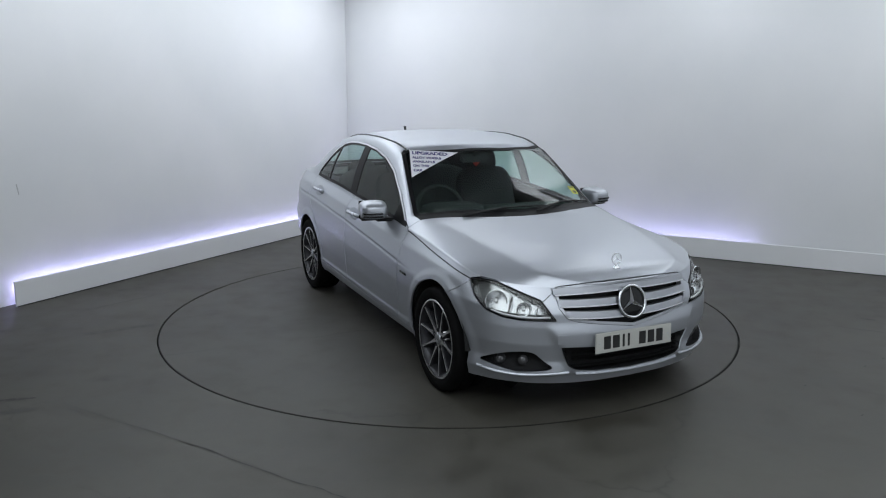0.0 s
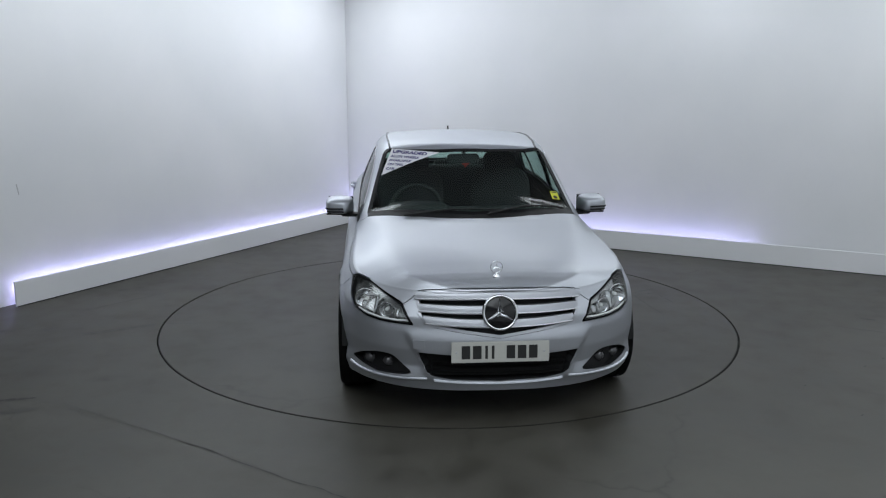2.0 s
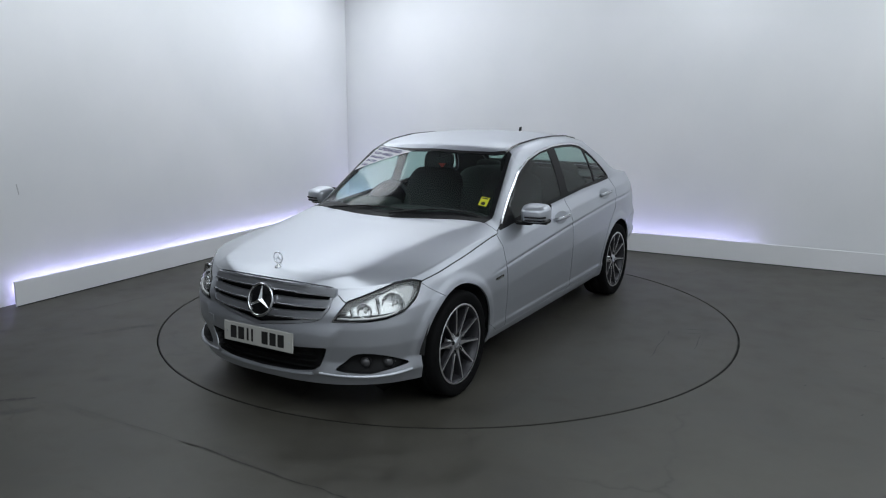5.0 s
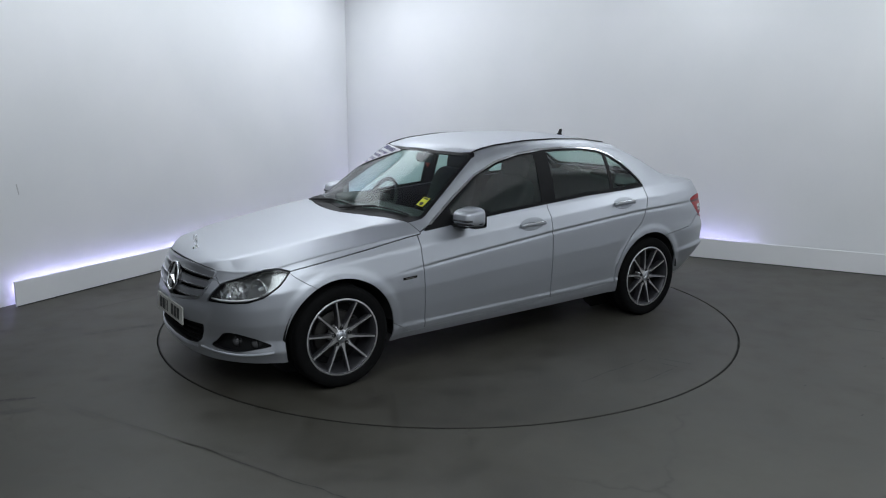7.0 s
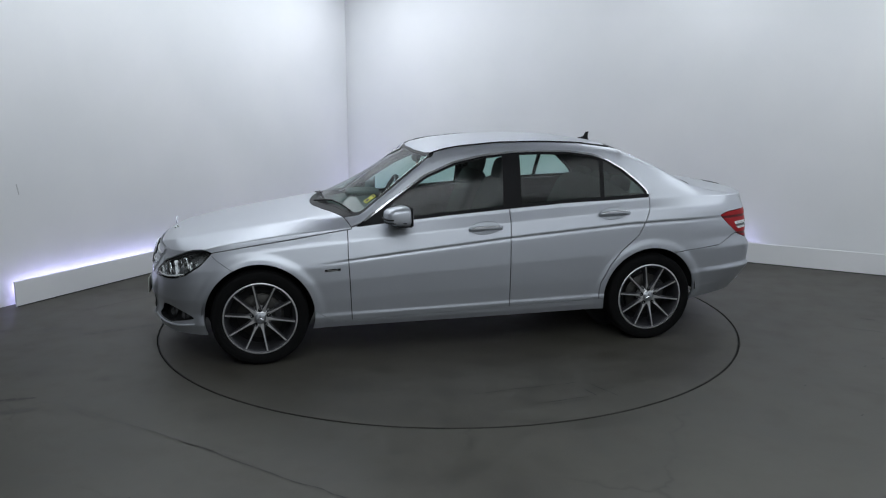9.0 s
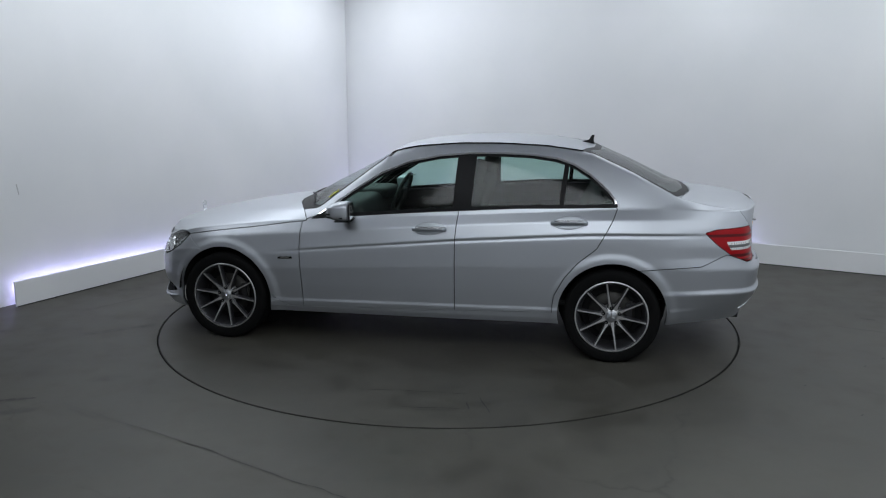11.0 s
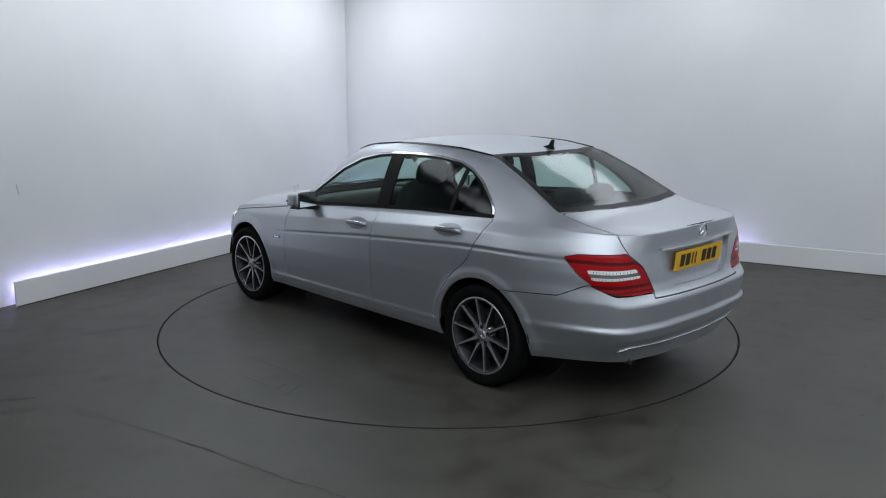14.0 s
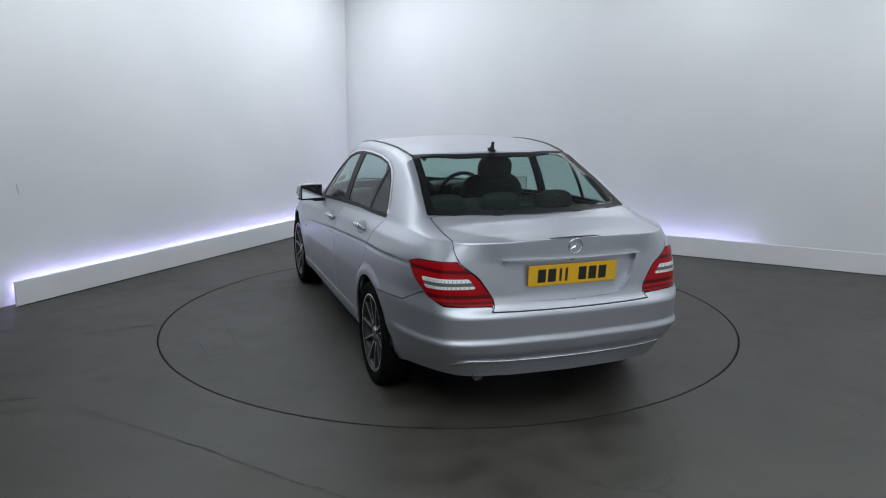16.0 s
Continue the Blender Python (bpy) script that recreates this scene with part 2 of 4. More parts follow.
slab("wall_right", -0.03, A1, -0.2, 0, 0, HEIGHT, M_WALL, "white painted plaster studio wall", "wall")
# unseen walls that close the room, white to bounce light onto the car
slab("wall_side", A1, A1 + 0.2, -0.2, B1, 0, HEIGHT, M_WALL, "unseen white wall that closes the room and bounces light", "wall")
slab("wall_back", -0.2, A1 + 0.2, B1, B1 + 0.2, 0, HEIGHT, M_WALL, "unseen white wall that closes the room and bounces light", "wall")
# out of view, kept pale to brighten the bonnet and glass from above
slab("ceiling", -0.2, A1 + 0.2, -0.2, B1 + 0.2, HEIGHT, HEIGHT + 0.1, M_CEIL, "unseen pale ceiling that bounces light", "ceiling")
KERB_H, KERB_END = 0.213, 4.79 + GAP_R
slab("led_strip_corner", -0.02, 0.0, 0.01, 0.06, 0.02, 0.2, M_LED_CORNER, "violet-white light at the foot of the corner slot", "light strip")
slab("baseboard_left", GAP + 0.01, GAP + 0.03, GAP_R, KERB_END, 0.0, KERB_H, M_WALL, "white upstand board lit from behind", "upstand", 0.002)
slab("baseboard_right", GAP - 0.02, A1, GAP_R - 0.02, GAP_R, 0.0, KERB_H, M_WALL, "white upstand board lit from behind", "upstand", 0.002)
slab("baseboard_seal_left", GAP + 0.03, GAP + 0.034, GAP_R, KERB_END, 0.0, 0.007, M_DARK, "dark seal under the upstand", "trim")
slab("baseboard_seal_right", GAP + 0.03, A1, GAP_R, GAP_R + 0.004, 0.0, 0.007, M_DARK, "dark seal under the upstand", "trim")
slab("led_strip_left", 0.01, 0.03, 0.1, KERB_END - 0.05, 0.12, 0.13, M_LED, "violet-white light strip behind the upstand", "light strip")
slab("led_strip_right", 0.1, 5.2, 0.10, 0.12, 0.05, 0.06, M_LED, "violet-white light strip behind the upstand", "light strip")



def mark(name, pts, width, mat, parent, z=0.0015):
    """A thin scratch or crack that lies on a floor, along (x, y) points."""
    q = catmull(pts, 6) if len(pts) > 2 else np.array([np.array(pts[0]) + (np.array(pts[1]) - np.array(pts[0])) * t / 6 for t in range(7)])
    v, f = [], []
    for i, c in enumerate(q):
        d = q[min(i + 1, len(q) - 1)] - q[max(i - 1, 0)]
        d = np.array([-d[1], d[0]]) / max(np.hypot(*d), 1e-9)
        w = width * (.35 + .65 * abs(math.sin(2.1 * i + 1))) * (.4 if i in (0, len(q) - 1) else 1)
        j = .004 * math.sin(5.3 * i)
        v += [(*(c + d * (w / 2 + j)), z), (*(c - d * (w / 2 - j)), z)]
    f = [(2 * i, 2 * i + 1, 2 * i + 3, 2 * i + 2) for i in range(len(q) - 1)]
    return part(name, (v, f), mat, parent)


M_SCUFF = material("scuff", (.012, .0115, .010), .55)
M_FAINT = material("faint_scuff", (.028, .027, .024), .5)
M_PALE = material("pale_fleck", (.3, .3, .28), .6)
for pts, w, mat in (([(-2.23, -1.917), (-1.94, -2.092), (-1.503, -2.339), (-1.176, -2.535)], .008, M_FAINT),
                    ([(-1.40, -2.40), (-1.176, -2.535), (-.811, -2.775), (-.576, -2.903), (-.474, -2.973), (-.30, -3.06)], .009, M_SCUFF),
                    ([(-2.755, -.601), (-2.603, -.56), (-2.441, -.431), (-2.273, -.358)], .022, M_FAINT),
                    ([(-2.70, -1.91), (-2.56, -1.86), (-2.44, -1.84)], .03, M_SCUFF), ([(-2.6, -2.11), (-2.48, -2.05), (-2.36, -1.99)], .03, M_FAINT),
                    ([(3.337, -.131), (3.384, -.194)], .02, M_SCUFF), ([(3.30, -.12), (3.345, -.14)], .015, M_SCUFF)):
    mark("floor_scratch", pts, w, mat, floor)
for pts, w, mat in (([(.215, 1.745), (-.10, 1.715), (-.318, 1.702)], .008, M_SCUFF), ([(-.105, 1.959), (-.444, 1.925)], .009, M_SCUFF), ([(-.531, 1.728), (-.617, 1.946)], .011, M_SCUFF),
                    ([(-.45, 1.955), (-.191, 1.981)], .008, M_FAINT), ([(-.467, 1.812), (-.492, 1.919)], .012, M_SCUFF), ([(-.355, 1.702), (-.444, 1.692)], .010, M_SCUFF), ([(1.042, 1.193), (1.442, 1.224)], .006, M_FAINT)):
    mark("turntable_scratch", pts, w, mat, turntable)
for x, y in ((2.75, -1.25), (2.95, -1.1), (2.32, -2.05), (2.2, -1.6), (-2.9, .9), (-2.75, 1.1), (3.05, -1.62), (-1.45, -3.0)):
    mark("floor_fleck", [(x, y), (x + .03, y + .012)], .014, M_SCUFF, floor)
smudge = part("wall_smudge", box(.0012, .010, .09, 0), M_SMUDGE, None)
smudge.matrix_world = Matrix.Translation(room(.0008, 4.81, .965)) @ Matrix.Rotation(ROOM_TURN, 4, "Z") @ pose(0, 0, 0, 8, 0, 0)
tagged(smudge, "faint grey smudge on the white wall", "smudge", kind="structure")

# ---- the car's skin ----
MASTER = [(2.175, 0), (2.16, .25), (2.10, .48), (1.99, .66), (1.83, .79), (1.62, .862), (1.35, .885), (1.0, .887), (.5, .886), (-.3, .887),
          (-1.0, .886), (-1.4, .885), (-1.75, .868), (-2.05, .815), (-2.262, .712), (-2.352, .51), (-2.385, .25), (-2.395, 0)]
BELT = [(2.07, 0, .735), (2.055, .24, .735), (1.99, .44, .735), (1.89, .60, .742), (1.75, .735, .765), (1.60, .785, .80), (1.35, .79, .835),
        (1.0, .785, .87), (.5, .795, .91), (-.3, .80, .962), (-1.0, .795, 1.005), (-1.4, .775, 1.025), (-1.75, .745, 1.03), (-2.05, .70, 1.025),
        (-2.22, .585, 1.02), (-2.30, .42, 1.025), (-2.33, .22, 1.03), (-2.34, 0, 1.03)]
BOTTOM = [.20, .20, .20, .205, .21, .215, .222, .224, .229, .237, .245, .253, .265, .285, .29, .295, .30, .30]
# x, half-width and height of the roof rail, height of the centre line
RAIL = [(-2.34, .3, 1.03, 1.03), (-2.22, .42, 1.045, 1.052), (-2.1, .5, 1.052, 1.062), (-1.95, .6, 1.06, 1.075), (-1.79, .645, 1.09, 1.14), (-1.5, .62, 1.240, 1.275),
        (-1.2, .58, 1.372, 1.404), (-.9, .60, 1.412, 1.447), (-.6, .615, 1.425, 1.462), (-.3, .62, 1.423, 1.457), (0, .61, 1.398, 1.428), (.164, .60, 1.362, 1.397),
        (.23, .612, 1.318, 1.368), (.34, .638, 1.238, 1.306), (.558, .69, 1.070, 1.190), (.703, .722, .958, 1.118), (.78, .718, .952, 1.080), (.93, .668, .947, .985), (1.0, .640, .943, .958), (1.3, .59, .901, .916), (1.6, .545, .858, .872),
        (1.9, .49, .803, .817), (2.0, .36, .776, .790), (2.07, .2, .737, .742)]
G_SIDE = [(0, .5), (.05, .3), (.13, .17), (.15, .225), (.3, .10), (.5, 0), (.66, .04), (.694, .06), (.706, .18), (.722, .06), (.88, .4), (1, 1)]
G_FRONT = [(0, .35), (.12, .05), (.25, .2), (.42, 0), (.6, 0), (.75, .1), (.817, .35), (.9, .68), (1, 1)]
G_REAR = [(0, 1.2), (.15, .5), (.285, 0), (.305, .16), (.5, .07), (.6, .25), (.7, .25), (.85, .45), (.95, .8), (1, 1)]
G_TAIL = [(0, 1.6), (.12, 1.0), (.2, .3), (.285, 0), (.305, .26), (.48, .08), (.54, .75), (.6, .95), (.85, 1.1), (1, 1)]


def table(rows, x, soft=0.03):
    """Interpolates rows of (x, values...) and rounds the corners."""
    r = np.array(rows, float)
    x = np.asarray(x, float)
    cols = []
    for c in range(1, r.shape[1]):
        cols.append(sum(np.interp(x + k * soft, r[:, 0], r[:, c]) * w for k, w in ((-1, .2), (-.5, .2), (0, .2), (.5, .2), (1, .2))))
    return np.stack(cols, -1)


NROW, NRUN = 91, 380


def skin():
    n = 60
    m, b, zb = catmull(MASTER, n), catmull(BELT, n), catmull([(z,) for z in BOTTOM], n)[:, 0]
    m[0, 1] = m[-1, 1] = b[0, 1] = b[-1, 1] = 0
    idx = np.arange(len(m)) / n
    run = np.concatenate([[0], np.cumsum(np.hypot(*np.diff(m, axis=0).T))])
    even = np.linspace(0, run[-1], NRUN)
    m = np.stack([np.interp(even, run, c) for c in m.T], -1)
    b = np.stack([np.interp(even, run, c) for c in b.T], -1)
    # the lower nose is blunt
    k = np.clip((m[:, 0] - 1.83) / .345, 0, 1)
    m[:, 0] -= .042 * k * k * (3 - 2 * k)
    zb, idx = np.interp(even, run, zb), np.interp(even, run, idx)
    wf = np.clip((6 - idx) / 2, 0, 1)
    wf = wf * wf * (3 - 2 * wf)
    wr = np.clip((idx - 11.3) / 2, 0, 1)
    wr = wr * wr * (3 - 2 * wr)
    ws = 1 - wf - wr
    wt = np.clip((idx - 13.6) / 1.4, 0, 1)
    wt = wt * wt * (3 - 2 * wt)
    w = np.linspace(0, 1, NROW)
    rise = np.interp(m[:, 0], [-1.2, -.3, .5, 1.0], [.088, .055, .0, -.035])
    plain = [q for q in G_SIDE if not .66 < q[0] < .73]
    fade = np.clip((1.02 - m[:, 0]) / .45, 0, 1)[:, None]
    gs = np.array([table(plain, w, .02)[:, 0]]) * (1 - fade) + fade * np.array([table(G_SIDE, np.interp(w, [0, .4, .715 + d, 1], [0, .4, .715, 1]), .005)[:, 0] for d in rise])
    g = (wf[:, None] * table(G_FRONT, w, .015)[:, 0] + ws[:, None] * gs + wr[:, None] * ((1 - wt)[:, None] * table(G_REAR, w, .015)[:, 0] + wt[:, None] * table(G_TAIL, w, .015)[:, 0]))
    px = m[:, None, 0] + (b[:, None, 0] - m[:, None, 0]) * g
    py = m[:, None, 1] + (b[:, None, 1] - m[:, None, 1]) * g
    pz = zb[:, None] + (b[:, None, 2] - zb[:, None]) * w
    # the wheel arches stand a little proud
    for wx in (1.38, -1.38):
        r = np.hypot(px - wx, pz - .32)
        k = np.clip((.435 - r) / .05, 0, 1)
        py = py + .010 * k * k * (3 - 2 * k)
    # the middle of the front bumper stands forward of its sides
    k = np.clip((np.interp(pz, [.27, .40, .53], [.415, .465, .54]) - even[:, None]) / .04, 0, 1) * np.clip((pz - .24) / .06, 0, 1) * np.clip((.56 - pz) / .08, 0, 1)
    px = px + .016 * k * k * (3 - 2 * k)
    rows = np.stack([px, py, pz], -1)
    flat = np.clip((b[:, 0] - 1.02) / .12, 0, 1) * np.clip((1.92 - b[:, 0]) / .12, 0, 1)
    r = table(RAIL, b[:, 0], .03) * (1 - flat)[:, None] + table(RAIL, b[:, 0], .13) * flat[:, None]
    top = []
    for i in range(len(b)):
        yb, z0 = b[i, 1], b[i, 2]
        yr, zr, zc = min(r[i, 0], .92 * yb), r[i, 1], r[i, 2]
        line = []
        for k in range(1, 15):
            t = k / 14
            bow = 0.02 * 4 * t * (1 - t) * min(1, (zr - z0) / .35)
            line.append((b[i, 0], yb + (yr - yb) * t + bow, z0 + (zr - z0) * t))
        for k in range(1, 19):
            y = yr * (1 - k / 18)
            line.append((b[i, 0], y, zc - (zc - zr) * (y / max(yr, 1e-6)) ** (1.6 if .2 < b[i, 0] < .95 else 2.2) if yr > 0 else zc))
        line = np.array(line)
        full = np.vstack([rows[i, -1:], line])
        for _ in range(1 if .2 < b[i, 0] < .85 or 1.02 < b[i, 0] < 1.97 or -1.8 < b[i, 0] < -1.2 else 4):
            full[1:-1] = full[1:-1] * .5 + (full[:-2] + full[2:]) * .25
        top.append(full[1:])
    grid = np.concatenate([rows, np.array(top)], 1)
    return np.concatenate([grid, np.broadcast_to(even[:, None, None], grid.shape[:2] + (1,)),
                           np.broadcast_to(np.arange(grid.shape[1], dtype=float)[None, :, None], grid.shape[:2] + (1,))], -1)


GRID = skin()


def grid_mesh(g):
    ns, nv = g.shape[:2]
    i, j = np.meshgrid(np.arange(ns - 1), np.arange(nv - 1), indexing="ij")
    a = (i * nv + j).ravel()
    return g.reshape(-1, g.shape[2]), np.stack([a, a + nv, a + nv + 1, a + 1], -1).tolist()


def cut(v, faces, d):
    """Parts the faces along d = 0: the vertices with the new ones, the faces with d < 0, and the others."""
    neg = d < 0
    new_v, made, ins, outs = [], {}, [], []
    for f in faces:
        k = sum(neg[a] for a in f)
        if k == len(f):
            ins.append(f)
        elif k == 0:
            outs.append(f)
        else:
            fi, fo = [], []
            for a, b in zip(f, f[1:] + f[:1]):
                (fi if neg[a] else fo).append(a)
                if neg[a] != neg[b]:
                    key = (min(a, b), max(a, b))
                    if key not in made:
                        t = d[key[0]] / (d[key[0]] - d[key[1]])
                        made[key] = len(v) + len(new_v)
                        new_v.append(v[key[0]] * (1 - t) + v[key[1]] * t)
                    fi.append(made[key])
                    fo.append(made[key])
            if len(fi) > 2:
                ins.append(fi)
            if len(fo) > 2:
                outs.append(fo)
    return (np.vstack([v, new_v]) if new_v else v), ins, outs


def sdf(poly, p):
    """Signed distance of the points p to a closed outline, negative inside."""
    a = np.array(poly, float)
    b = np.roll(a, -1, 0)
    best, inside = np.full(len(p), 1e9), np.zeros(len(p), bool)
    for q, r in zip(a, b):
        e, w = r - q, p - q
        t = np.clip((w @ e) / max(e @ e, 1e-12), 0, 1)
        best = np.minimum(best, np.hypot(*(w - t[:, None] * e).T))
        cross = ((q[1] <= p[:, 1]) & (r[1] > p[:, 1])) | ((r[1] <= p[:, 1]) & (q[1] > p[:, 1]))
        with np.errstate(divide="ignore", invalid="ignore"):
            xs = q[0] + (p[:, 1] - q[1]) / (r[1] - q[1]) * e[0]
        inside ^= cross & (p[:, 0] < xs)
    return np.where(inside, -best, best)


def round_outline(pts, n=5):
    """A smooth closed outline through the points."""
    p = list(pts)
    c = catmull(p[-2:] + p + p[:2], n)
    return c[2 * n:-2 * n - (n - 1) if n > 1 else None][:len(p) * n]


X, Y, Z, RUN, ROW = range(5)
SKIN = {}
SKIN["v"], SKIN["rest"] = grid_mesh(GRID)


def take(fn, gap=0.003):
    """Takes the panel in which fn is negative out of what is left of the skin, with a gap round it."""
    v, ins, outs = cut(SKIN["v"], SKIN["rest"], fn(SKIN["v"]) - gap)
    if gap:
        v, ins, strip = cut(v, ins, fn(v) + gap)
    SKIN["v"], SKIN["rest"] = v, outs
    return ins


def split(faces, fn):
    v, ins, outs = cut(SKIN["v"], faces, fn(SKIN["v"]))
    SKIN["v"] = v
    return ins, outs


def normals(v, faces):
    n = np.zeros((len(v), 3))
    for f in faces:
        p = v[f]
        c = np.cross(p[1] - p[0], p[2] - p[0]) if len(f) == 3 else np.cross(p[2] - p[0], p[3] - p[1])
        for a in f:
            n[a] += c
    return n / np.maximum(np.linalg.norm(n, axis=1, keepdims=True), 1e-12)


def compact(faces):
    used = sorted({a for f in faces for a in f})
    at = {a: i for i, a in enumerate(used)}
    return SKIN["v"][used][:, :3].copy(), [[at[a] for a in f] for f in faces]


def panel(name, faces, mat, parent, sides="both", label="", shift=0.0, flange=0.010, rim=None):
    """Links a cut piece of the skin: as a left and a right part, or joined over the middle as one. shift moves it outwards, flange turns its edge inwards."""
    v, f = compact(faces)
    n = normals(v, f)
    if sides == "middle":
        v[np.abs(v[:, 1]) < 2e-4, 1] = 0
        n[v[:, 1] == 0, 1] = 0
        n /= np.maximum(np.linalg.norm(n, axis=1, keepdims=True), 1e-12)
    v = v + n * shift
    edges = {}
    for q in f:
        for a, b in zip(q, q[1:] + q[:1]):
            edges[(a, b)] = edges.get((a, b), 0) + 1
    border = [(a, b) for (a, b) in edges if (b, a) not in edges and not (sides == "middle" and v[a, 1] == 0 and v[b, 1] == 0)]
    allv, allf = [tuple(p) for p in v], [list(q) for q in f]
    if flange:
        for a, b in border:
            k = len(allv)
            allv += [tuple(v[a]), tuple(v[b]), tuple(v[b] - n[b] * flange), tuple(v[a] - n[a] * flange)]
            allf.append([k + 1, k, k + 3, k + 2])
    out = []
    if sides == "middle":
        k = len(allv)
        mid = {i for i in range(len(v)) if v[i, 1] == 0}
        mv = allv + [(p[0], -p[1], p[2]) for p in allv]
        mf = allf + [[(a if a in mid else a + k) for a in q[::-1]] for q in allf]
        out.append(part(name, (mv, mf), mat, parent, label, smooth=True))
    else:
        out.append(part(name, (allv, allf), mat, parent, label, smooth=True))
        out.append(part(name, ([(p[0], -p[1], p[2]) for p in allv], [q[::-1] for q in allf]), mat, parent, label, smooth=True))
    return out


def in_poly(pts, cols, smooth=0):
    o = round_outline(pts, smooth) if smooth else pts
    return lambda v: sdf(o, v[:, cols])


def line(rows, x):
    r = np.array(rows, float)
    return np.interp(x, r[:, 0], r[:, 1])


car = new("car")
tagged(car, "silver metallic four-door saloon car with ten-spoke alloy wheels", "car")

# outlines: side ones as (x, z), lamps and front ones as (run, z), top ones as (x, y)
DLO = [(.735, .893), (.6, .985), (.45, 1.09), (.243, 1.222), (.037, 1.306), (-.171, 1.350), (-.385, 1.370), (-.603, 1.374), (-.816, 1.366),
       (-.984, 1.343), (-1.102, 1.304), (-1.217, 1.236), (-1.328, 1.142), (-1.378, 1.085), (-1.395, 1.035), (-1.167, 1.026), (-.739, 1.012), (-.35, .985), (.1, .952), (.45, .920)]
SCREEN = [(.242, -.2), (.234, .2), (.198, .47), (.150, .588), (.30, .626), (.5, .674), (.715, .722), (.80, .615), (.905, .33), (.95, 0), (.95, -.2)]
REAR_SCREEN = [(-1.235, -.2), (-1.22, .25), (-1.13, .535), (-1.40, .572), (-1.6, .608), (-1.775, .636), (-1.83, .5), (-1.885, .25), (-1.9, 0), (-1.9, -.2)]
HEADLAMP = [(1.045, .752), (.943, .768), (.838, .756), (.701, .711), (.561, .668), (.515, .62), (.470, .563), (.57, .566), (.666, .569), (.786, .582), (.890, .612), (.975, .672)]
TAILLAMP = [(4.70, .890), (4.78, .912), (4.90, .918), (5.05, .925), (5.15, .845), (5.265, .695), (5.15, .692), (5.02, .700), (4.90, .735), (4.79, .81)]
GRILLE = [(-.3, .752), (0, .752), (.25, .749), (.455, .733), (.478, .70), (.455, .63), (.41, .575), (.36, .555), (.21, .532), (0, .503), (-.3, .54)]
INTAKE = [(-.3, .408), (.27, .410), (.445, .418), (.43, .37), (.40, .305), (.36, .283), (.25, .266), (0, .255), (-.3, .266)]
FOG = [(.925, .318), (.85, .352), (.786, .372), (.69, .388), (.60, .382), (.54, .335), (.489, .288), (.649, .276), (.83, .280)]
HOOD_EDGE = [(0, .756), (.30, .753), (.47, .737), (.50, .70), (.545, .664), (.60, .66), (.70, .69), (.838, .73), (.943, .745), (1.03, .745), (1.06, .755), (1.075, .757), (1.352, .796),
             (1.621, .830), (1.897, .870), (2.1, .893)]
BUMPER_EDGE = [(4.2, .64), (4.3, .641), (4.69, .674), (4.82, .735), (4.86, .75), (4.93, .728), (5.02, .695), (5.24, .692), (5.262, .692), (5.267, .669), (5.8, .669)]
LID_EDGE = [(.66, 5.275), (.69, 5.268), (.845, 5.155), (.925, 5.06), (1.03, 4.965)]


def arch(v):
    return np.minimum(np.hypot(v[:, X] - 1.38, v[:, Z] - .325), np.hypot(v[:, X] + 1.38, v[:, Z] - .325)) - .358


def hood(v):
    return np.maximum(np.maximum(line(HOOD_EDGE, v[:, RUN]) - v[:, Z], 1.0 - .38 * v[:, Y] ** 2 - v[:, X]), .6 - v[:, X])


def lid(v):
    low = np.maximum(line(LID_EDGE, v[:, Z]) - v[:, RUN], .668 - v[:, Z])
    top = np.maximum(v[:, Y] - .628, v[:, X] + 1.79 + .115 * (1 - (v[:, Y] / .63) ** 2))
    return np.where(v[:, ROW] <= NROW - 1, low, np.maximum(top, np.where(v[:, X] < -1.7, -1., 1.)))


take(arch, 0)
inner_faces = list(SKIN["rest"])
p_dlo = take(in_poly(DLO, [X, Z]), 0.001)
p_screen = take(in_poly(SCREEN, [X, Y]), 0.001)
p_rear = take(in_poly(REAR_SCREEN, [X, Y]), 0.001)
p_head = take(in_poly(HEADLAMP, [RUN, Z]), 0.004)
p_tail = take(in_poly(TAILLAMP, [RUN, Z]), 0.002)
p_grille = take(in_poly(GRILLE, [RUN, Z]), 0.001)
p_intake = take(in_poly(INTAKE, [RUN, Z]), 0.001)
p_fog = take(in_poly(FOG, [RUN, Z], 4), 0.001)
inner_rest = list(SKIN["rest"])
p_hood = take(hood)
p_lid = take(lid)
p_cowl = take(lambda v: np.maximum(np.maximum(.66 - v[:, X], v[:, X] - 1.0), np.maximum(v[:, Y] - .715, .9 - v[:, Z])), 0.001)
p_roof = take(lambda v: np.maximum(np.maximum(v[:, Y] - (table(RAIL, v[:, X])[:, 0] - .05), 1.25 - v[:, Z]), np.abs(v[:, X] + .5) - .85))
p_sill = take(lambda v: np.maximum(v[:, Z] - (.294 - .0316 * v[:, X]), np.abs(v[:, X]) - 1.1), .0015)
p_door = take(in_poly([(.79, .885), (.795, .727), (.774, .20), (-.322, .20), (-.322, .8), (-.338, 1.04), (.5, .99), (.74, .90)], [X, Z]))
p_rdoor = take(in_poly([(-.322, .2), (-.983, .2), (-.985, .36), (-.995, .444), (-1.06, .568), (-1.14, .668), (-1.267, .774), (-1.359, .949), (-1.391, 1.03),
                        (-1.3, 1.1), (-.338, 1.04), (-.322, .8)], [X, Z]))
p_fbump = take(lambda v: np.maximum(v[:, RUN] - (1.052 + (.735 - v[:, Z]) * 1.74), v[:, Z] - .80))
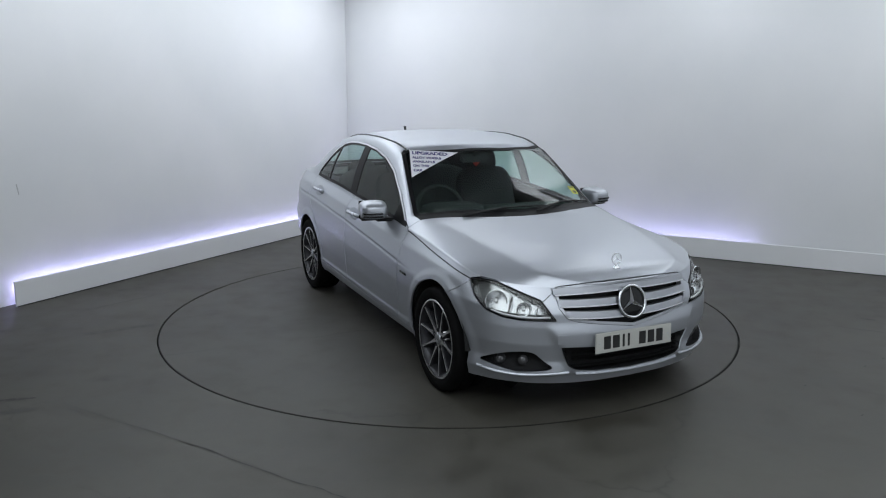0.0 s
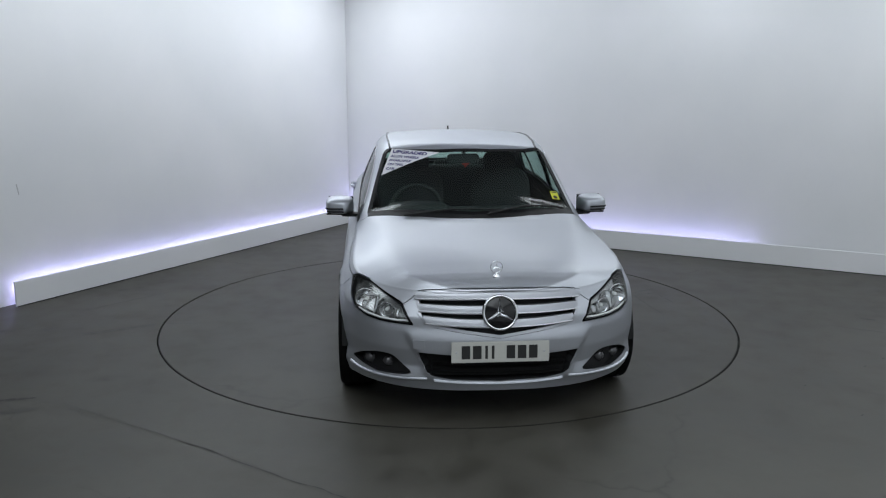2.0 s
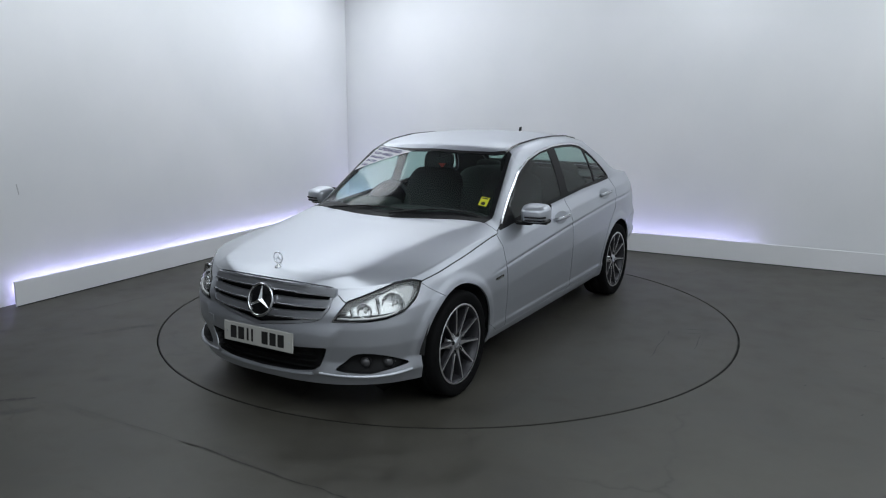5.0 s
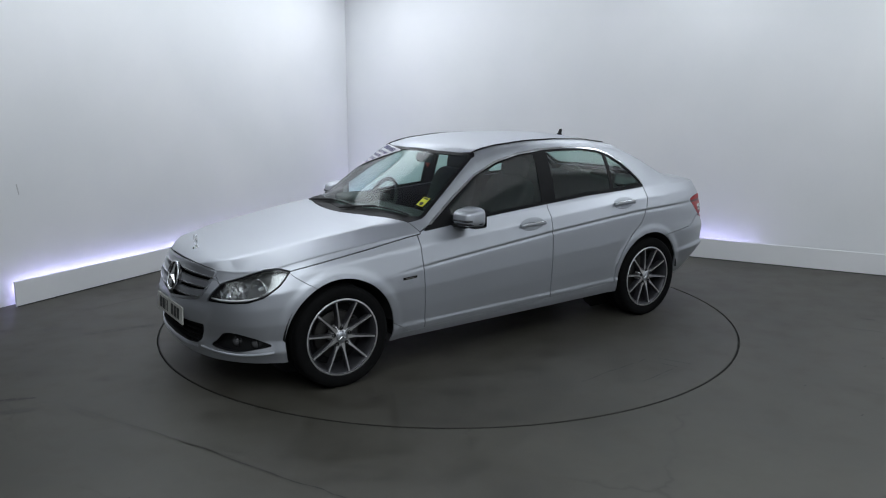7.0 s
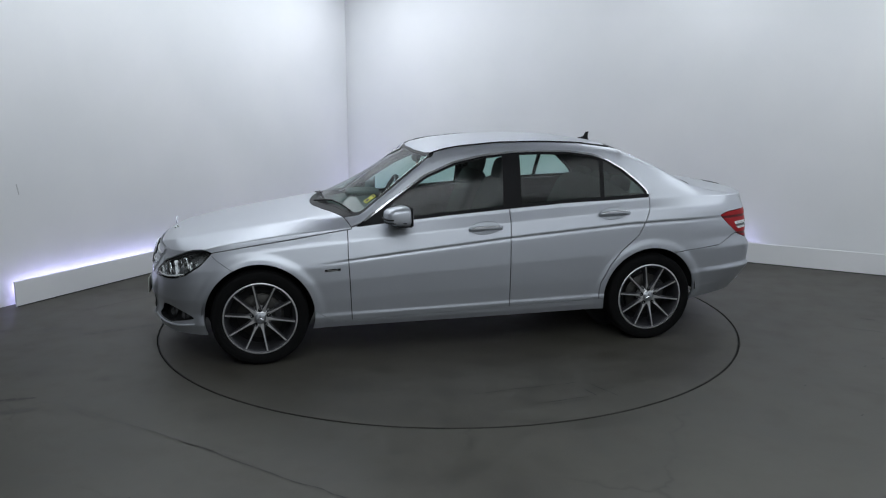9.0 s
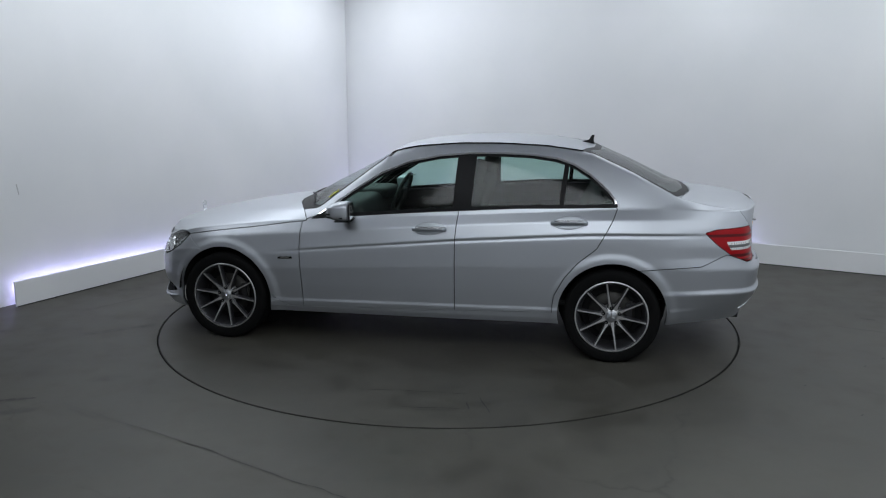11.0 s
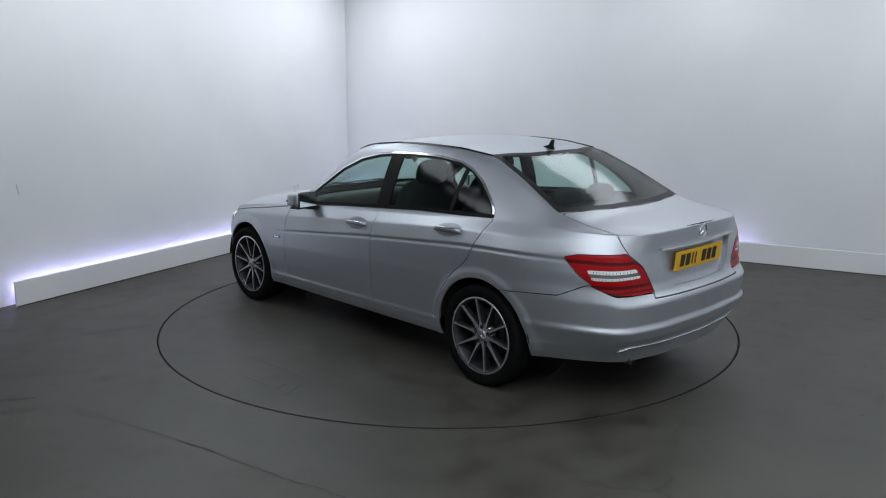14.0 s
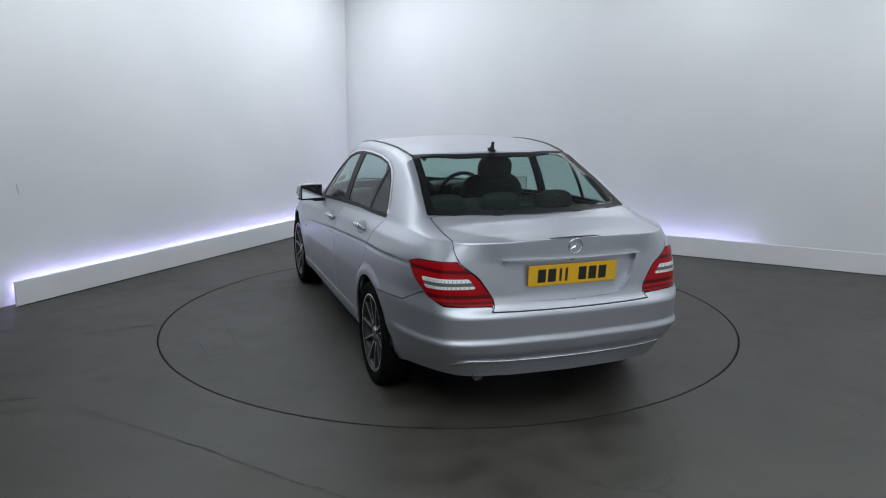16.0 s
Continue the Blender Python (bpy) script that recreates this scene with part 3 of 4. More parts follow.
p_rbump = take(lambda v: np.maximum(v[:, Z] - line(BUMPER_EDGE, v[:, RUN]), v[:, X] + 1.3))
p_wing, p_side = split(SKIN["rest"], lambda v: np.maximum(.6 - v[:, X], v[:, Z] - 0.95))

panel("bonnet", p_hood, M_PAINT, car, "middle")
panel("roof", p_roof, M_PAINT, car, "middle")
panel("front_bumper", p_fbump, M_PAINT, car, "middle")
panel("rear_bumper", p_rbump, M_PAINT, car, "middle")
panel("front_wing", p_wing, M_PAINT, car)
panel("body_side", p_side, M_PAINT, car)
panel("sill", p_sill, M_PAINT, car)
front_door = panel("front_door", p_door, M_PAINT, car)
rear_door = panel("rear_door", p_rdoor, M_PAINT, car)
panel("scuttle_panel", p_cowl, M_DARK, car, "middle", "black plastic scuttle")

# plate recess in the boot lid
RECESS = [(.405, .925), (.36, .80), (.285, .712), (0, .705), (-.3, .705), (-.3, .93), (0, .931)]
p_recess, p_lid = split(p_lid, lambda v: np.maximum(sdf(RECESS, v[:, [Y, Z]]), v[:, X] + 2.1))
boot_lid = panel("boot_lid", p_lid, M_PAINT, car, "middle")[0]
panel("plate_recess", p_recess, M_PAINT, boot_lid, "middle", shift=-.032, flange=-.032)

# windows
p_trim, rest = split(p_dlo, lambda v: -sdf(DLO, v[:, [X, Z]]) - .012)
p_frame_o, rest = split(rest, lambda v: -sdf(DLO, v[:, [X, Z]]) - .024)
p_pillar, rest = split(rest, lambda v: np.abs(v[:, X] + .365 + .05 * (v[:, Z] - 1.2)) - .065)
p_mirror_tri, rest = split(rest, lambda v: .50 - v[:, X])
p_div, rest = split(rest, lambda v: np.abs(v[:, X] + 1.04 + .10 * (v[:, Z] - 1.2)) - .016)
p_gf, rest = split(rest, lambda v: -.35 - v[:, X])
p_gr, p_gq = split(rest, lambda v: -1.04 - .10 * (v[:, Z] - 1.2) - v[:, X])
p_trim, p_low = split(p_trim, lambda v: .028 + np.interp(v[:, X], [-1.395, -.35, .735], [1.03, .985, .893]) - v[:, Z])
p_frame_o = p_frame_o + p_low
panel("window_trim", p_trim, M_CHROME, car, label="bright metal window trim", shift=.003)
panel("window_frame", p_frame_o + p_pillar + p_mirror_tri + p_div, M_FRIT, car, label="black window frame", shift=-.002)
panel("front_window", p_gf, M_GLASS, car, shift=-.005, flange=0)
panel("rear_window", p_gr, M_GLASS, car, shift=-.005, flange=0)
panel("quarter_window", p_gq, M_GLASS, car, shift=-.005, flange=0)
p_frit, rest = split(p_screen, lambda v: -sdf(SCREEN, v[:, [X, Y]]) - .028)
panel("windscreen_border", p_frit, M_FRIT, car, "middle", "black windscreen border")
panel("windscreen", rest, M_GLASS, car, "middle", flange=0)
p_frit, rest = split(p_rear, lambda v: -sdf(REAR_SCREEN, v[:, [X, Y]]) - .045)
panel("rear_screen_border", p_frit, M_FRIT, car, "middle", "black rear screen border")
panel("rear_screen", rest, M_GLASS, car, "middle", flange=0)

# dark inner shell behind the gaps
_, inner_rest = split(inner_rest, lambda v: np.maximum(sdf(RECESS, v[:, [Y, Z]]) + .001, v[:, X] + 2.1))
panel("inner_shell", inner_rest, M_DARK, car, "middle", "dark inner structure", shift=-.016, flange=0)


def skin_at(run, z, side=1):
    """Place and outward normal of the skin at a run along the car and a height."""
    def at(r, h):
        u = min(max(r / GRID[-1, 0, RUN] * (NRUN - 1), 0), NRUN - 1.001)
        i, t = int(u), u - int(u)
        col = GRID[i, :NROW, :3] * (1 - t) + GRID[i + 1, :NROW, :3] * t
        return np.array([np.interp(h, col[:, 2], col[:, c]) for c in range(3)])
    p = at(run, z)
    n = np.cross(at(run, z + .012) - at(run, z - .012), at(run + .02, z) - at(run - .02, z))
    n /= max(np.linalg.norm(n), 1e-9)
    if np.dot(n, (p[0] * .3, p[1] + .01, 0)) < 0:
        n = -n
    return Vector((p[0], p[1] * side, p[2])), Vector((n[0], n[1] * side, n[2]))


def lathe(profile, n=48, axis="Y"):
    """A turned form from (radius, along) pairs."""
    v, f = [], []
    for r, h in profile:
        for i in range(n):
            a = 2 * math.pi * i / n
            v.append((r * math.cos(a), h, r * math.sin(a)) if axis == "Y" else ((h, r * math.cos(a), r * math.sin(a)) if axis == "X" else (r * math.cos(a), r * math.sin(a), h)))
    for k in range(len(profile) - 1):
        for i in range(n):
            f.append((k * n + i, k * n + (i + 1) % n, (k + 1) * n + (i + 1) % n, (k + 1) * n + i))
    return v, f


def moved(mesh, m):
    return [tuple(m @ Vector(p)) for p in mesh[0]], mesh[1]


def join(*meshes):
    v, f = [], []
    for mv, mf in meshes:
        k = len(v)
        v += [tuple(p) for p in mv]
        f += [tuple(a + k for a in q) for q in mf]
    return v, f


def bm_mesh(bm):
    bm.verts.index_update()
    out = [tuple(p.co) for p in bm.verts], [tuple(q.index for q in f.verts) for f in bm.faces]
    bm.free()
    return out


def block(sx, sy, sz, bevel, m, seg=2):
    return bm_mesh(box(sx, sy, sz, bevel, m, seg))


def tube(points, r, n=8):
    """A round bar along a line of points."""
    p = [Vector(q) for q in points]
    v, f = [], []
    for i, q in enumerate(p):
        d = (p[min(i + 1, len(p) - 1)] - p[max(i - 1, 0)]).normalized()
        a = d.cross(Vector((0, 0, 1)) if abs(d.z) < .9 else Vector((1, 0, 0))).normalized()
        b = d.cross(a)
        for k in range(n):
            t = 2 * math.pi * k / n
            v.append(tuple(q + (a * math.cos(t) + b * math.sin(t)) * r))
    for i in range(len(p) - 1):
        for k in range(n):
            f.append((i * n + k, i * n + (k + 1) % n, (i + 1) * n + (k + 1) % n, (i + 1) * n + k))
    f.append(tuple(range(n - 1, -1, -1)))
    f.append(tuple(range((len(p) - 1) * n, len(p) * n)))
    return v, f


def star(r, depth, n_arm=.17):
    """A raised three-armed form in the y-z plane, facing +x."""
    v, f = [(depth, 0, 0)], []
    pts = []
    for i in range(6):
        a = math.radians(90 + 60 * i)
        q = r if i % 2 == 0 else r * n_arm
        pts.append((0, q * math.cos(a), q * math.sin(a)))
    v += pts
    f += [(0, 1 + i, 1 + (i + 1) % 6) for i in range(6)]
    f.append((6, 5, 4, 3, 2, 1))
    return v, f


def ring(r, t, m=None, n=48, k=8):
    v, f = [], []
    for i in range(n):
        a = 2 * math.pi * i / n
        for j in range(k):
            b = 2 * math.pi * j / k
            v.append((t * math.sin(b), (r + t * math.cos(b)) * math.cos(a), (r + t * math.cos(b)) * math.sin(a)))
    for i in range(n):
        for j in range(k):
            f.append((i * k + j, ((i + 1) % n) * k + j, ((i + 1) % n) * k + (j + 1) % k, i * k + (j + 1) % k))
    return moved((v, f), m) if m else (v, f)


# ---- head lamps ----
p_hrim, p_hlens = split(p_head, lambda v: -sdf(HEADLAMP, v[:, [RUN, Z]]) - .009)
lens = panel("headlamp", p_hlens, M_CLEAR, car, label="clear headlamp", flange=.004)
for rim, lamp in zip(panel("headlamp_rim", p_hrim, M_GLOSS, car, label="black headlamp surround", flange=.03), lens):
    rim.parent = lamp
p_back = panel("headlamp_bowl", p_head, M_REFLECT, car, label="bright headlamp bowl", shift=-.045, flange=-.04)
for k, side in enumerate((1, -1)):
    p_back[k].parent = lens[k]
    for run, z, r, d in ((.835, .668, .064, .035), (.66, .637, .043, .03)):
        p, n = skin_at(run, z, side)
        d0 = Vector((.93, .36 * side, 0)).normalized()
        q = p - n * .030
        m = Matrix.Translation(q) @ d0.to_track_quat("X", "Z").to_matrix().to_4x4()
        part("reflector", moved(lathe([(.012, -.03), (r * .55, -.024), (r * .9, 0), (r, .012), (r * .97, .016), (r * .86, .0)], 32, "X"), m), M_CHROME, lens[k], smooth=True)
        part("bulb", moved(lathe([(.001, .008), (.008, .005), (.011, -.005), (.011, -.028)], 20, "X"), m), M_CLEARLENS, lens[k], smooth=True)
    pts = []
    for run, z in ((.50, .582), (.58, .580), (.68, .584), (.78, .596), (.86, .612)):
        p, n = skin_at(run, z, side)
        pts.append(p - n * .012)
    part("light_bar", tube(pts, .006), M_CLEARLENS, lens[k], smooth=True)
    for run, z, h in ((.745, .655, .10), (.585, .62, .06)):
        p, n = skin_at(run, z, side)
        part("lamp_fin", block(.05, .006, h, .002, Matrix.Translation(p - n * .03) @ pose(0, 0, 0, 12 * side, 0, 20 * side)), M_CHROME, lens[k])

# ---- grille ----
p_gframe, p_gopen = split(p_grille, lambda v: -sdf(GRILLE, v[:, [RUN, Z]]) - .016)
grille = panel("grille", p_gframe, M_SATIN, car, "middle", "silver grille surround", shift=.004, flange=.03)[0]
panel("grille_mesh", p_gopen, M_DARK, grille, "middle", shift=-.05, flange=0)


def front_bar(z, half, height, out, back, sag=0.0, n=24):
    """A bar that follows the nose from side to side at the height z."""
    v, f = [], []
    for i in range(n + 1):
        y = -half + 2 * half * i / n
        zz = z + sag * (1 - (y / half) ** 2)
        p, q = skin_at(abs(y) * 1.01, zz)
        for dx, dz in ((-back, height * .5), (out - back * .45, height * .5), (out - back * .2, height * .1), (out, -height * .3), (out, -height * .42), (out * .3, -height * .5), (-back, -height * .45)):
            v.append((p.x + dx, y, zz + dz))
    for i in range(n):
        for k in range(7):
            f.append((i * 7 + k, (i + 1) * 7 + k, (i + 1) * 7 + (k + 1) % 7, i * 7 + (k + 1) % 7))
    f.append(tuple(range(6, -1, -1)))
    f.append(tuple(range(n * 7, n * 7 + 7)))
    return v, f


for z, half, h, sag in ((.710, .452, .040, .006), (.652, .437, .042, -.006), (.594, .405, .042, -.018)):
    part("slat", front_bar(z, half, h, .004, .03, sag), M_SATIN, grille, "silver grille slat")
    part("slat_strip", front_bar(z - h * .36, half - .005, .007, .0075, .004, sag), M_CHROME, grille)
EMBLEM = pose(2.118, 0, .637, 0, -16, 0)
emblem = part("emblem", moved(join(lathe([(.001, .004), (.08, .004), (.086, 0), (.086, -.04)], 40, "X")), EMBLEM), M_GLOSS, grille, "round black emblem with chrome ring", smooth=True)
part("emblem_ring", ring(.089, .008, EMBLEM @ pose(.004, 0, 0)), M_CHROME, emblem, smooth=True)
part("emblem_star", moved(star(.088, .016), EMBLEM @ pose(.005, 0, 0)), M_CHROME, emblem)

# ---- lower front ----
panel("lower_intake", p_intake, M_DARK, car, "middle", "black lower intake", shift=-.05, flange=-.045)
for z in (.30, .335, .37):
    part("intake_bar", front_bar(z, .36, .008, -.02, .03), M_RUBBER, car)
part("lip_strip", front_bar(.262, .350, .014, .010, .01, -.014), M_PAINT, car, "silver lower lip")
fog = panel("fog_recess", p_fog, M_DARK, car, label="black fog lamp recess", shift=-.045, flange=-.042)
for k, side in enumerate((1, -1)):
    for run in (.80, .655):
        p, n = skin_at(run, .33, side)
        d0 = Vector((.96, .25 * side, 0)).normalized()
        m = Matrix.Translation(p - n * .038) @ d0.to_track_quat("X", "Z").to_matrix().to_4x4()
        fl = part("fog_lamp", moved(lathe([(.001, .022), (.018, .018), (.028, .006), (.032, 0), (.034, -.03)], 28, "X"), m), M_FOG, fog[k], smooth=True)
        part("fog_rim", moved(ring(.034, .004), m), M_DARK, fl, smooth=True)
    pts = []
    v, f = [], []
    for i in range(25):
        run = .94 - .55 * i / 24
        z = .262 - .012 * math.sin(math.pi * i / 24) + .016 * (1 - i / 24) ** 2
        p, n = skin_at(run, z, side)
        h = Vector((n.x, n.y, 0)).normalized()
        w = .5 + .5 * math.sin(math.pi * min(1, i / 20 + .1))
        for o, dz in ((-.012, .016), (.010 * w, .010), (.016 * w, .002), (.006 * w, -.008), (-.012, -.012)):
            v.append(tuple(p + h * o + Vector((0, 0, dz))))
    for i in range(24):
        for q in range(4):
            f.append((i * 5 + q, i * 5 + q + 1, (i + 1) * 5 + q + 1, (i + 1) * 5 + q)[::side])
    part("bumper_blade", (v, f), M_PAINT, car, "silver blade under the fog lamps", smooth=True)
p, n = skin_at(.435, .462, -1)
part("tow_cover", block(.004, .066, .052, .0015, Matrix.Translation(p + n * .001) @ n.to_track_quat("X", "Z").to_matrix().to_4x4()), M_PAINT, car)


def number_plate(name, m, mat, label):
    """A plate of 520 x 111 mm in the y-z plane that faces +x, with plain bars for its characters."""
    pl = part(name, block(.008, .524, .114, .003, m), mat, car, label)
    xs = [-.185, -.125, -.075, -.04, .055, .115, .175]
    ws = [.046, .046, .014, .014, .046, .046, .046]
    for y, w in zip(xs, ws):
        part("plate_bar", block(.002, w, .072, .0005, m @ pose(.0048, y, 0)), M_INK, pl)
    for y in (-.235, .235):
        part("plate_screw", moved(lathe([(.001, .003), (.005, .002), (.006, -.001)], 10, "X"), m @ pose(.004, y, 0)), M_SATIN, pl)
    return pl


number_plate("front_number_plate", pose(2.154, 0, .432, 0, -3, 0), M_WHITE, "white number plate with dark bars")
number_plate("rear_number_plate", pose(-2.319, 0, .838, 0, 6, 180), M_YELLOW, "yellow number plate with dark bars")

# ---- tail ----
WHITE_LAMP = [(4.845, .833), (5.115, .838), (5.15, .786), (4.885, .778)]
M_SMOKE = material("smoked_lens", (0.16, 0.165, 0.165), 0.12, 0.3)
p_rev, p_red = split(p_tail, lambda v: sdf(WHITE_LAMP, v[:, [RUN, Z]]))
p_dark, p_red = split(p_red, lambda v: np.minimum(np.abs(v[:, Z] - .872) - .009, np.minimum(np.abs(v[:, Z] - .742) - .010, np.abs(v[:, Z] - .712) - .006)))
p_clear, p_smoke = split(p_rev, lambda v: .0095 - np.abs(v[:, Z] - .806 - .02 * (v[:, RUN] - 5.0)))
tails = panel("tail_lamp", p_red, M_RED, car, label="red tail lamp with a clear reversing band", flange=.012)
bands = panel("tail_lamp_band", p_dark, M_DEEPRED, car, shift=-.002)
revs = panel("reversing_lens", p_clear, M_CLEARLENS, car, label="clear reversing lens", shift=.0005)
smokes = panel("smoked_strip", p_smoke, M_SMOKE, car, label="smoked grey strip", shift=-.002)
for k in (0, 1):
    bands[k].parent = revs[k].parent = tails[k]
    smokes[k].parent = revs[k]
    side = 1 - 2 * k
    for dz in (-.017, .017):
        for i in range(14):
            r = 4.885 + .235 * i / 13
            p, n = skin_at(r, .806 + .02 * (r - 5.0) + dz, side)
            part("lens_rib", block(.003, .002, .012, 0, Matrix.Translation(p) @ n.to_track_quat("Y", "Z").to_matrix().to_4x4()), M_SMOKE, revs[k])
panel("tail_lamp_back", p_tail, M_DARK, car, shift=-.02, flange=0)
REAR_EMBLEM = pose(-2.338, 0, .990, 0, 8, 180)
badge = part("rear_emblem", ring(.039, .004, REAR_EMBLEM), M_CHROME, boot_lid, smooth=True)
part("rear_emblem_star", moved(star(.038, .008), REAR_EMBLEM), M_CHROME, badge)
part("boot_catch", block(.02, .03, .012, .004, pose(-2.305, 0, .917)), M_DARK, boot_lid)


def rear_bar(z, half, height, out, n=24):
    v, f = [], []
    total = GRID[-1, 0, RUN]
    for i in range(n + 1):
        y = -half + 2 * half * i / n
        p, q = skin_at(total - abs(y) * 1.03, z)
        for dx, dz in ((.02, height / 2), (-out, height * .3), (-out, -height * .3), (.02, -height / 2)):
            v.append((p.x + dx, y, z + dz))
    for i in range(n):
        for k in range(4):
            f.append((i * 4 + k, i * 4 + (k + 1) % 4, (i + 1) * 4 + (k + 1) % 4, (i + 1) * 4 + k))
    f.append((0, 1, 2, 3)[::-1])
    f.append(tuple(range(n * 4, n * 4 + 4)))
    return v, f


part("boot_strip", rear_bar(.929, .405, .016, .010), M_CHROME, boot_lid, "chrome strip over the number plate")
lip = []
for side in (1, -1):
    q = [skin_at(GRID[-1, 0, RUN] - r, .394 - .03 * max(0, r - .68) / .1, side) for r in (np.linspace(.78, 0, 36) if side > 0 else np.linspace(.02, .78, 36))]
    lip += [p + n * .003 for p, n in q]
part("rear_lip_strip", tube(lip, .0055, 6), M_CHROME, car, "bright strip along the rear apron", smooth=True)
for y in (.50,):
    part("exhaust_pipe", moved(join(lathe([(.030, -.10), (.033, -.10), (.033, .06), (.030, .06)], 28, "X"), lathe([(.030, -.09), (.001, -.08)], 28, "X")), pose(-2.13, y, .30, 0, -4, 0)), M_EXHAUST, car, "dark steel exhaust pipe", smooth=True)

# ---- door handles, mirrors, small outside parts ----
for k, side in enumerate((1, -1)):
    for door, x, z, run in ((front_door[k], -.145, .866, 2.252 + .645), (rear_door[k], -1.083, .938, 3.835)):
        p, n = skin_at(run, z, side)
        fr = Matrix.Translation(p) @ n.to_track_quat("Y", "Z").to_matrix().to_4x4() @ pose(0, 0, 0, 0, 4 * side, 0)
        # slightly proud disc whose darker silver stands in for the recess's shade
        bm = bmesh.new()
        bmesh.ops.create_uvsphere(bm, u_segments=28, v_segments=14, radius=1)
        bmesh.ops.transform(bm, matrix=fr @ Matrix.Diagonal((.112, .004, .046, 1)), verts=bm.verts)
        part("shaded_handle_cup", bm, M_CUP_SHADE, door, smooth=True)
        bar = []
        for i in range(13):
            t = -1 + 2 * i / 12
            bar.append(fr @ Vector((t * .112, .004 + .030 * (1 - t ** 4), -.006 + .004 * t * side)))
        handle = part("door_handle", tube(bar, .0140, 10), M_PAINT, door, smooth=True)
        part("handle_strip", tube([b + n * .011 + Vector((0, 0, .005)) for b in bar[1:-1]], .0045, 6), M_CHROME, handle, smooth=True)
    # mirror
    bm = bmesh.new()
    bmesh.ops.create_uvsphere(bm, u_segments=36, v_segments=20, radius=1)
    for q in bm.verts:
        c = q.co
        c.x, c.y, c.z = [math.copysign(abs(a) ** .5, a) for a in c]
        if c.x > 0:
            c.z *= 1 - .25 * c.x
            c.y *= 1 - .12 * c.x
        else:
            c.x *= .35
        c.z *= 1 + .06 * c.y - .10 * (c.y > 0) * c.y
    bmesh.ops.transform(bm, matrix=Matrix.Diagonal((.120, .097, .067, 1)), verts=bm.verts)
    mirror_m = pose(.437, .917 * side, .977, 0, 0, 9 * side)
    if side < 0:
        bmesh.ops.scale(bm, vec=(1, -1, 1), verts=bm.verts)
        bmesh.ops.reverse_faces(bm, faces=bm.faces)
    bmesh.ops.transform(bm, matrix=mirror_m, verts=bm.verts)
    mirror = part("door_mirror", bm, M_PAINT, car, "silver door mirror with black base", smooth=True)
    part("mirror_foot", join(block(.11, .17, .022, .008, mirror_m @ pose(.0, -.10 * side, -.066)), block(.10, .18, .010, .004, mirror_m @ pose(.01, 0, -.060))), M_DARK, mirror)
    part("mirror_glass", block(.003, .165, .105, .001, mirror_m @ pose(-.048, 0, .002)), M_MIRROR, mirror)
    part("mirror_rim", block(.006, .18, .117, .002, mirror_m @ pose(-.043, 0, .0)), M_DARK, mirror)
    for z in (-.012, -.034):
        pts = []
        for t in range(13):
            y = -.055 + .0122 * t
            xn = max(0, 1 - abs(y / .097) ** 4 - abs(z / .05) ** 4) ** (1 / 4)
            pts.append(mirror_m @ Vector((.125 * xn + .001, y * (1 - .12 * xn) * side, z)))
        part("mirror_slot", tube(pts, .0058, 6), M_DARK, mirror)
    # wing badge with unreadable small writing
    p, n = skin_at(1.752 + 1.0 - .90, .625, side)
    badge_m = Matrix.Translation(Vector((.90, p.y, p.z)) + n * .001) @ pose(0, 0, 0, 0, 3, 0)
    wing_badge = part("wing_badge", block(.105, .004, .016, .0015, badge_m), M_GLOSS, car, "small black wing badge")
    part("badge_bar", block(.07, .002, .006, .0005, badge_m @ pose(0, .0025 * side, 0)), M_CHROME, wing_badge)

# roof seams
for side in (1, -1):
    pts = []
    for i in range(40):
        x = .19 - 1.34 * i / 39
        yr = float(table(RAIL, [x])[0, 0]) - .05
        k = np.abs(GRID[:, NROW - 1, X] - x).argmin()
        col = GRID[k, NROW:, :]
        z = float(np.interp(-yr, -col[:, 1], col[:, 2]))
        pts.append((x, yr * side, z + .0015))
    part("roof_moulding", tube(pts, .0085, 6), M_GLOSS, car, "black roof moulding")
fin_v = [(-.055, 0, 0), (.055, 0, 0), (.035, 0, .018), (-.01, 0, .030), (-.03, 0, .066), (-.05, 0, .068), (-.045, 0, .03)]
fin = ([(x, y, z) for y in (-.006, .006) for x, _, z in fin_v], [(6, 5, 4, 3, 2, 1, 0), (7, 8, 9, 10, 11, 12, 13)] + [(i, (i + 1) % 7, 7 + (i + 1) % 7, 7 + i) for i in range(7)])
part("aerial", join(moved(fin, pose(-1.165, 0, 1.398, 0, -2, 0)), block(.12, .05, .022, .009, pose(-1.155, 0, 1.402, 0, 4, 0))), M_DARK, car, "black roof aerial")
HOOD_STAR = pose(1.965, 0, .797)
orn = part("bonnet_ornament", join(lathe([(.001, .022), (.007, .02), (.010, .012), (.020, .005), (.022, 0), (.022, -.01)], 24, "Z"), ring(.032, .0028, pose(0, 0, .053))), M_CHROME, car, "chrome ring ornament on the bonnet", smooth=True)
orn.matrix_local = HOOD_STAR
part("ornament_star", join(moved(star(.031, .004), pose(0, 0, .053)), moved(star(.031, .004), pose(0, 0, .053, 0, 0, 180))), M_CHROME, orn)

# wipers
from mathutils.bvhtree import BVHTree
_v, _f = grid_mesh(GRID)
TREE = BVHTree.FromPolygons([tuple(p[:3]) for p in _v] + [(p[0], -p[1], p[2]) for p in _v], [tuple(f) for f in _f] + [tuple(a + len(_v) for a in f[::-1]) for f in _f])


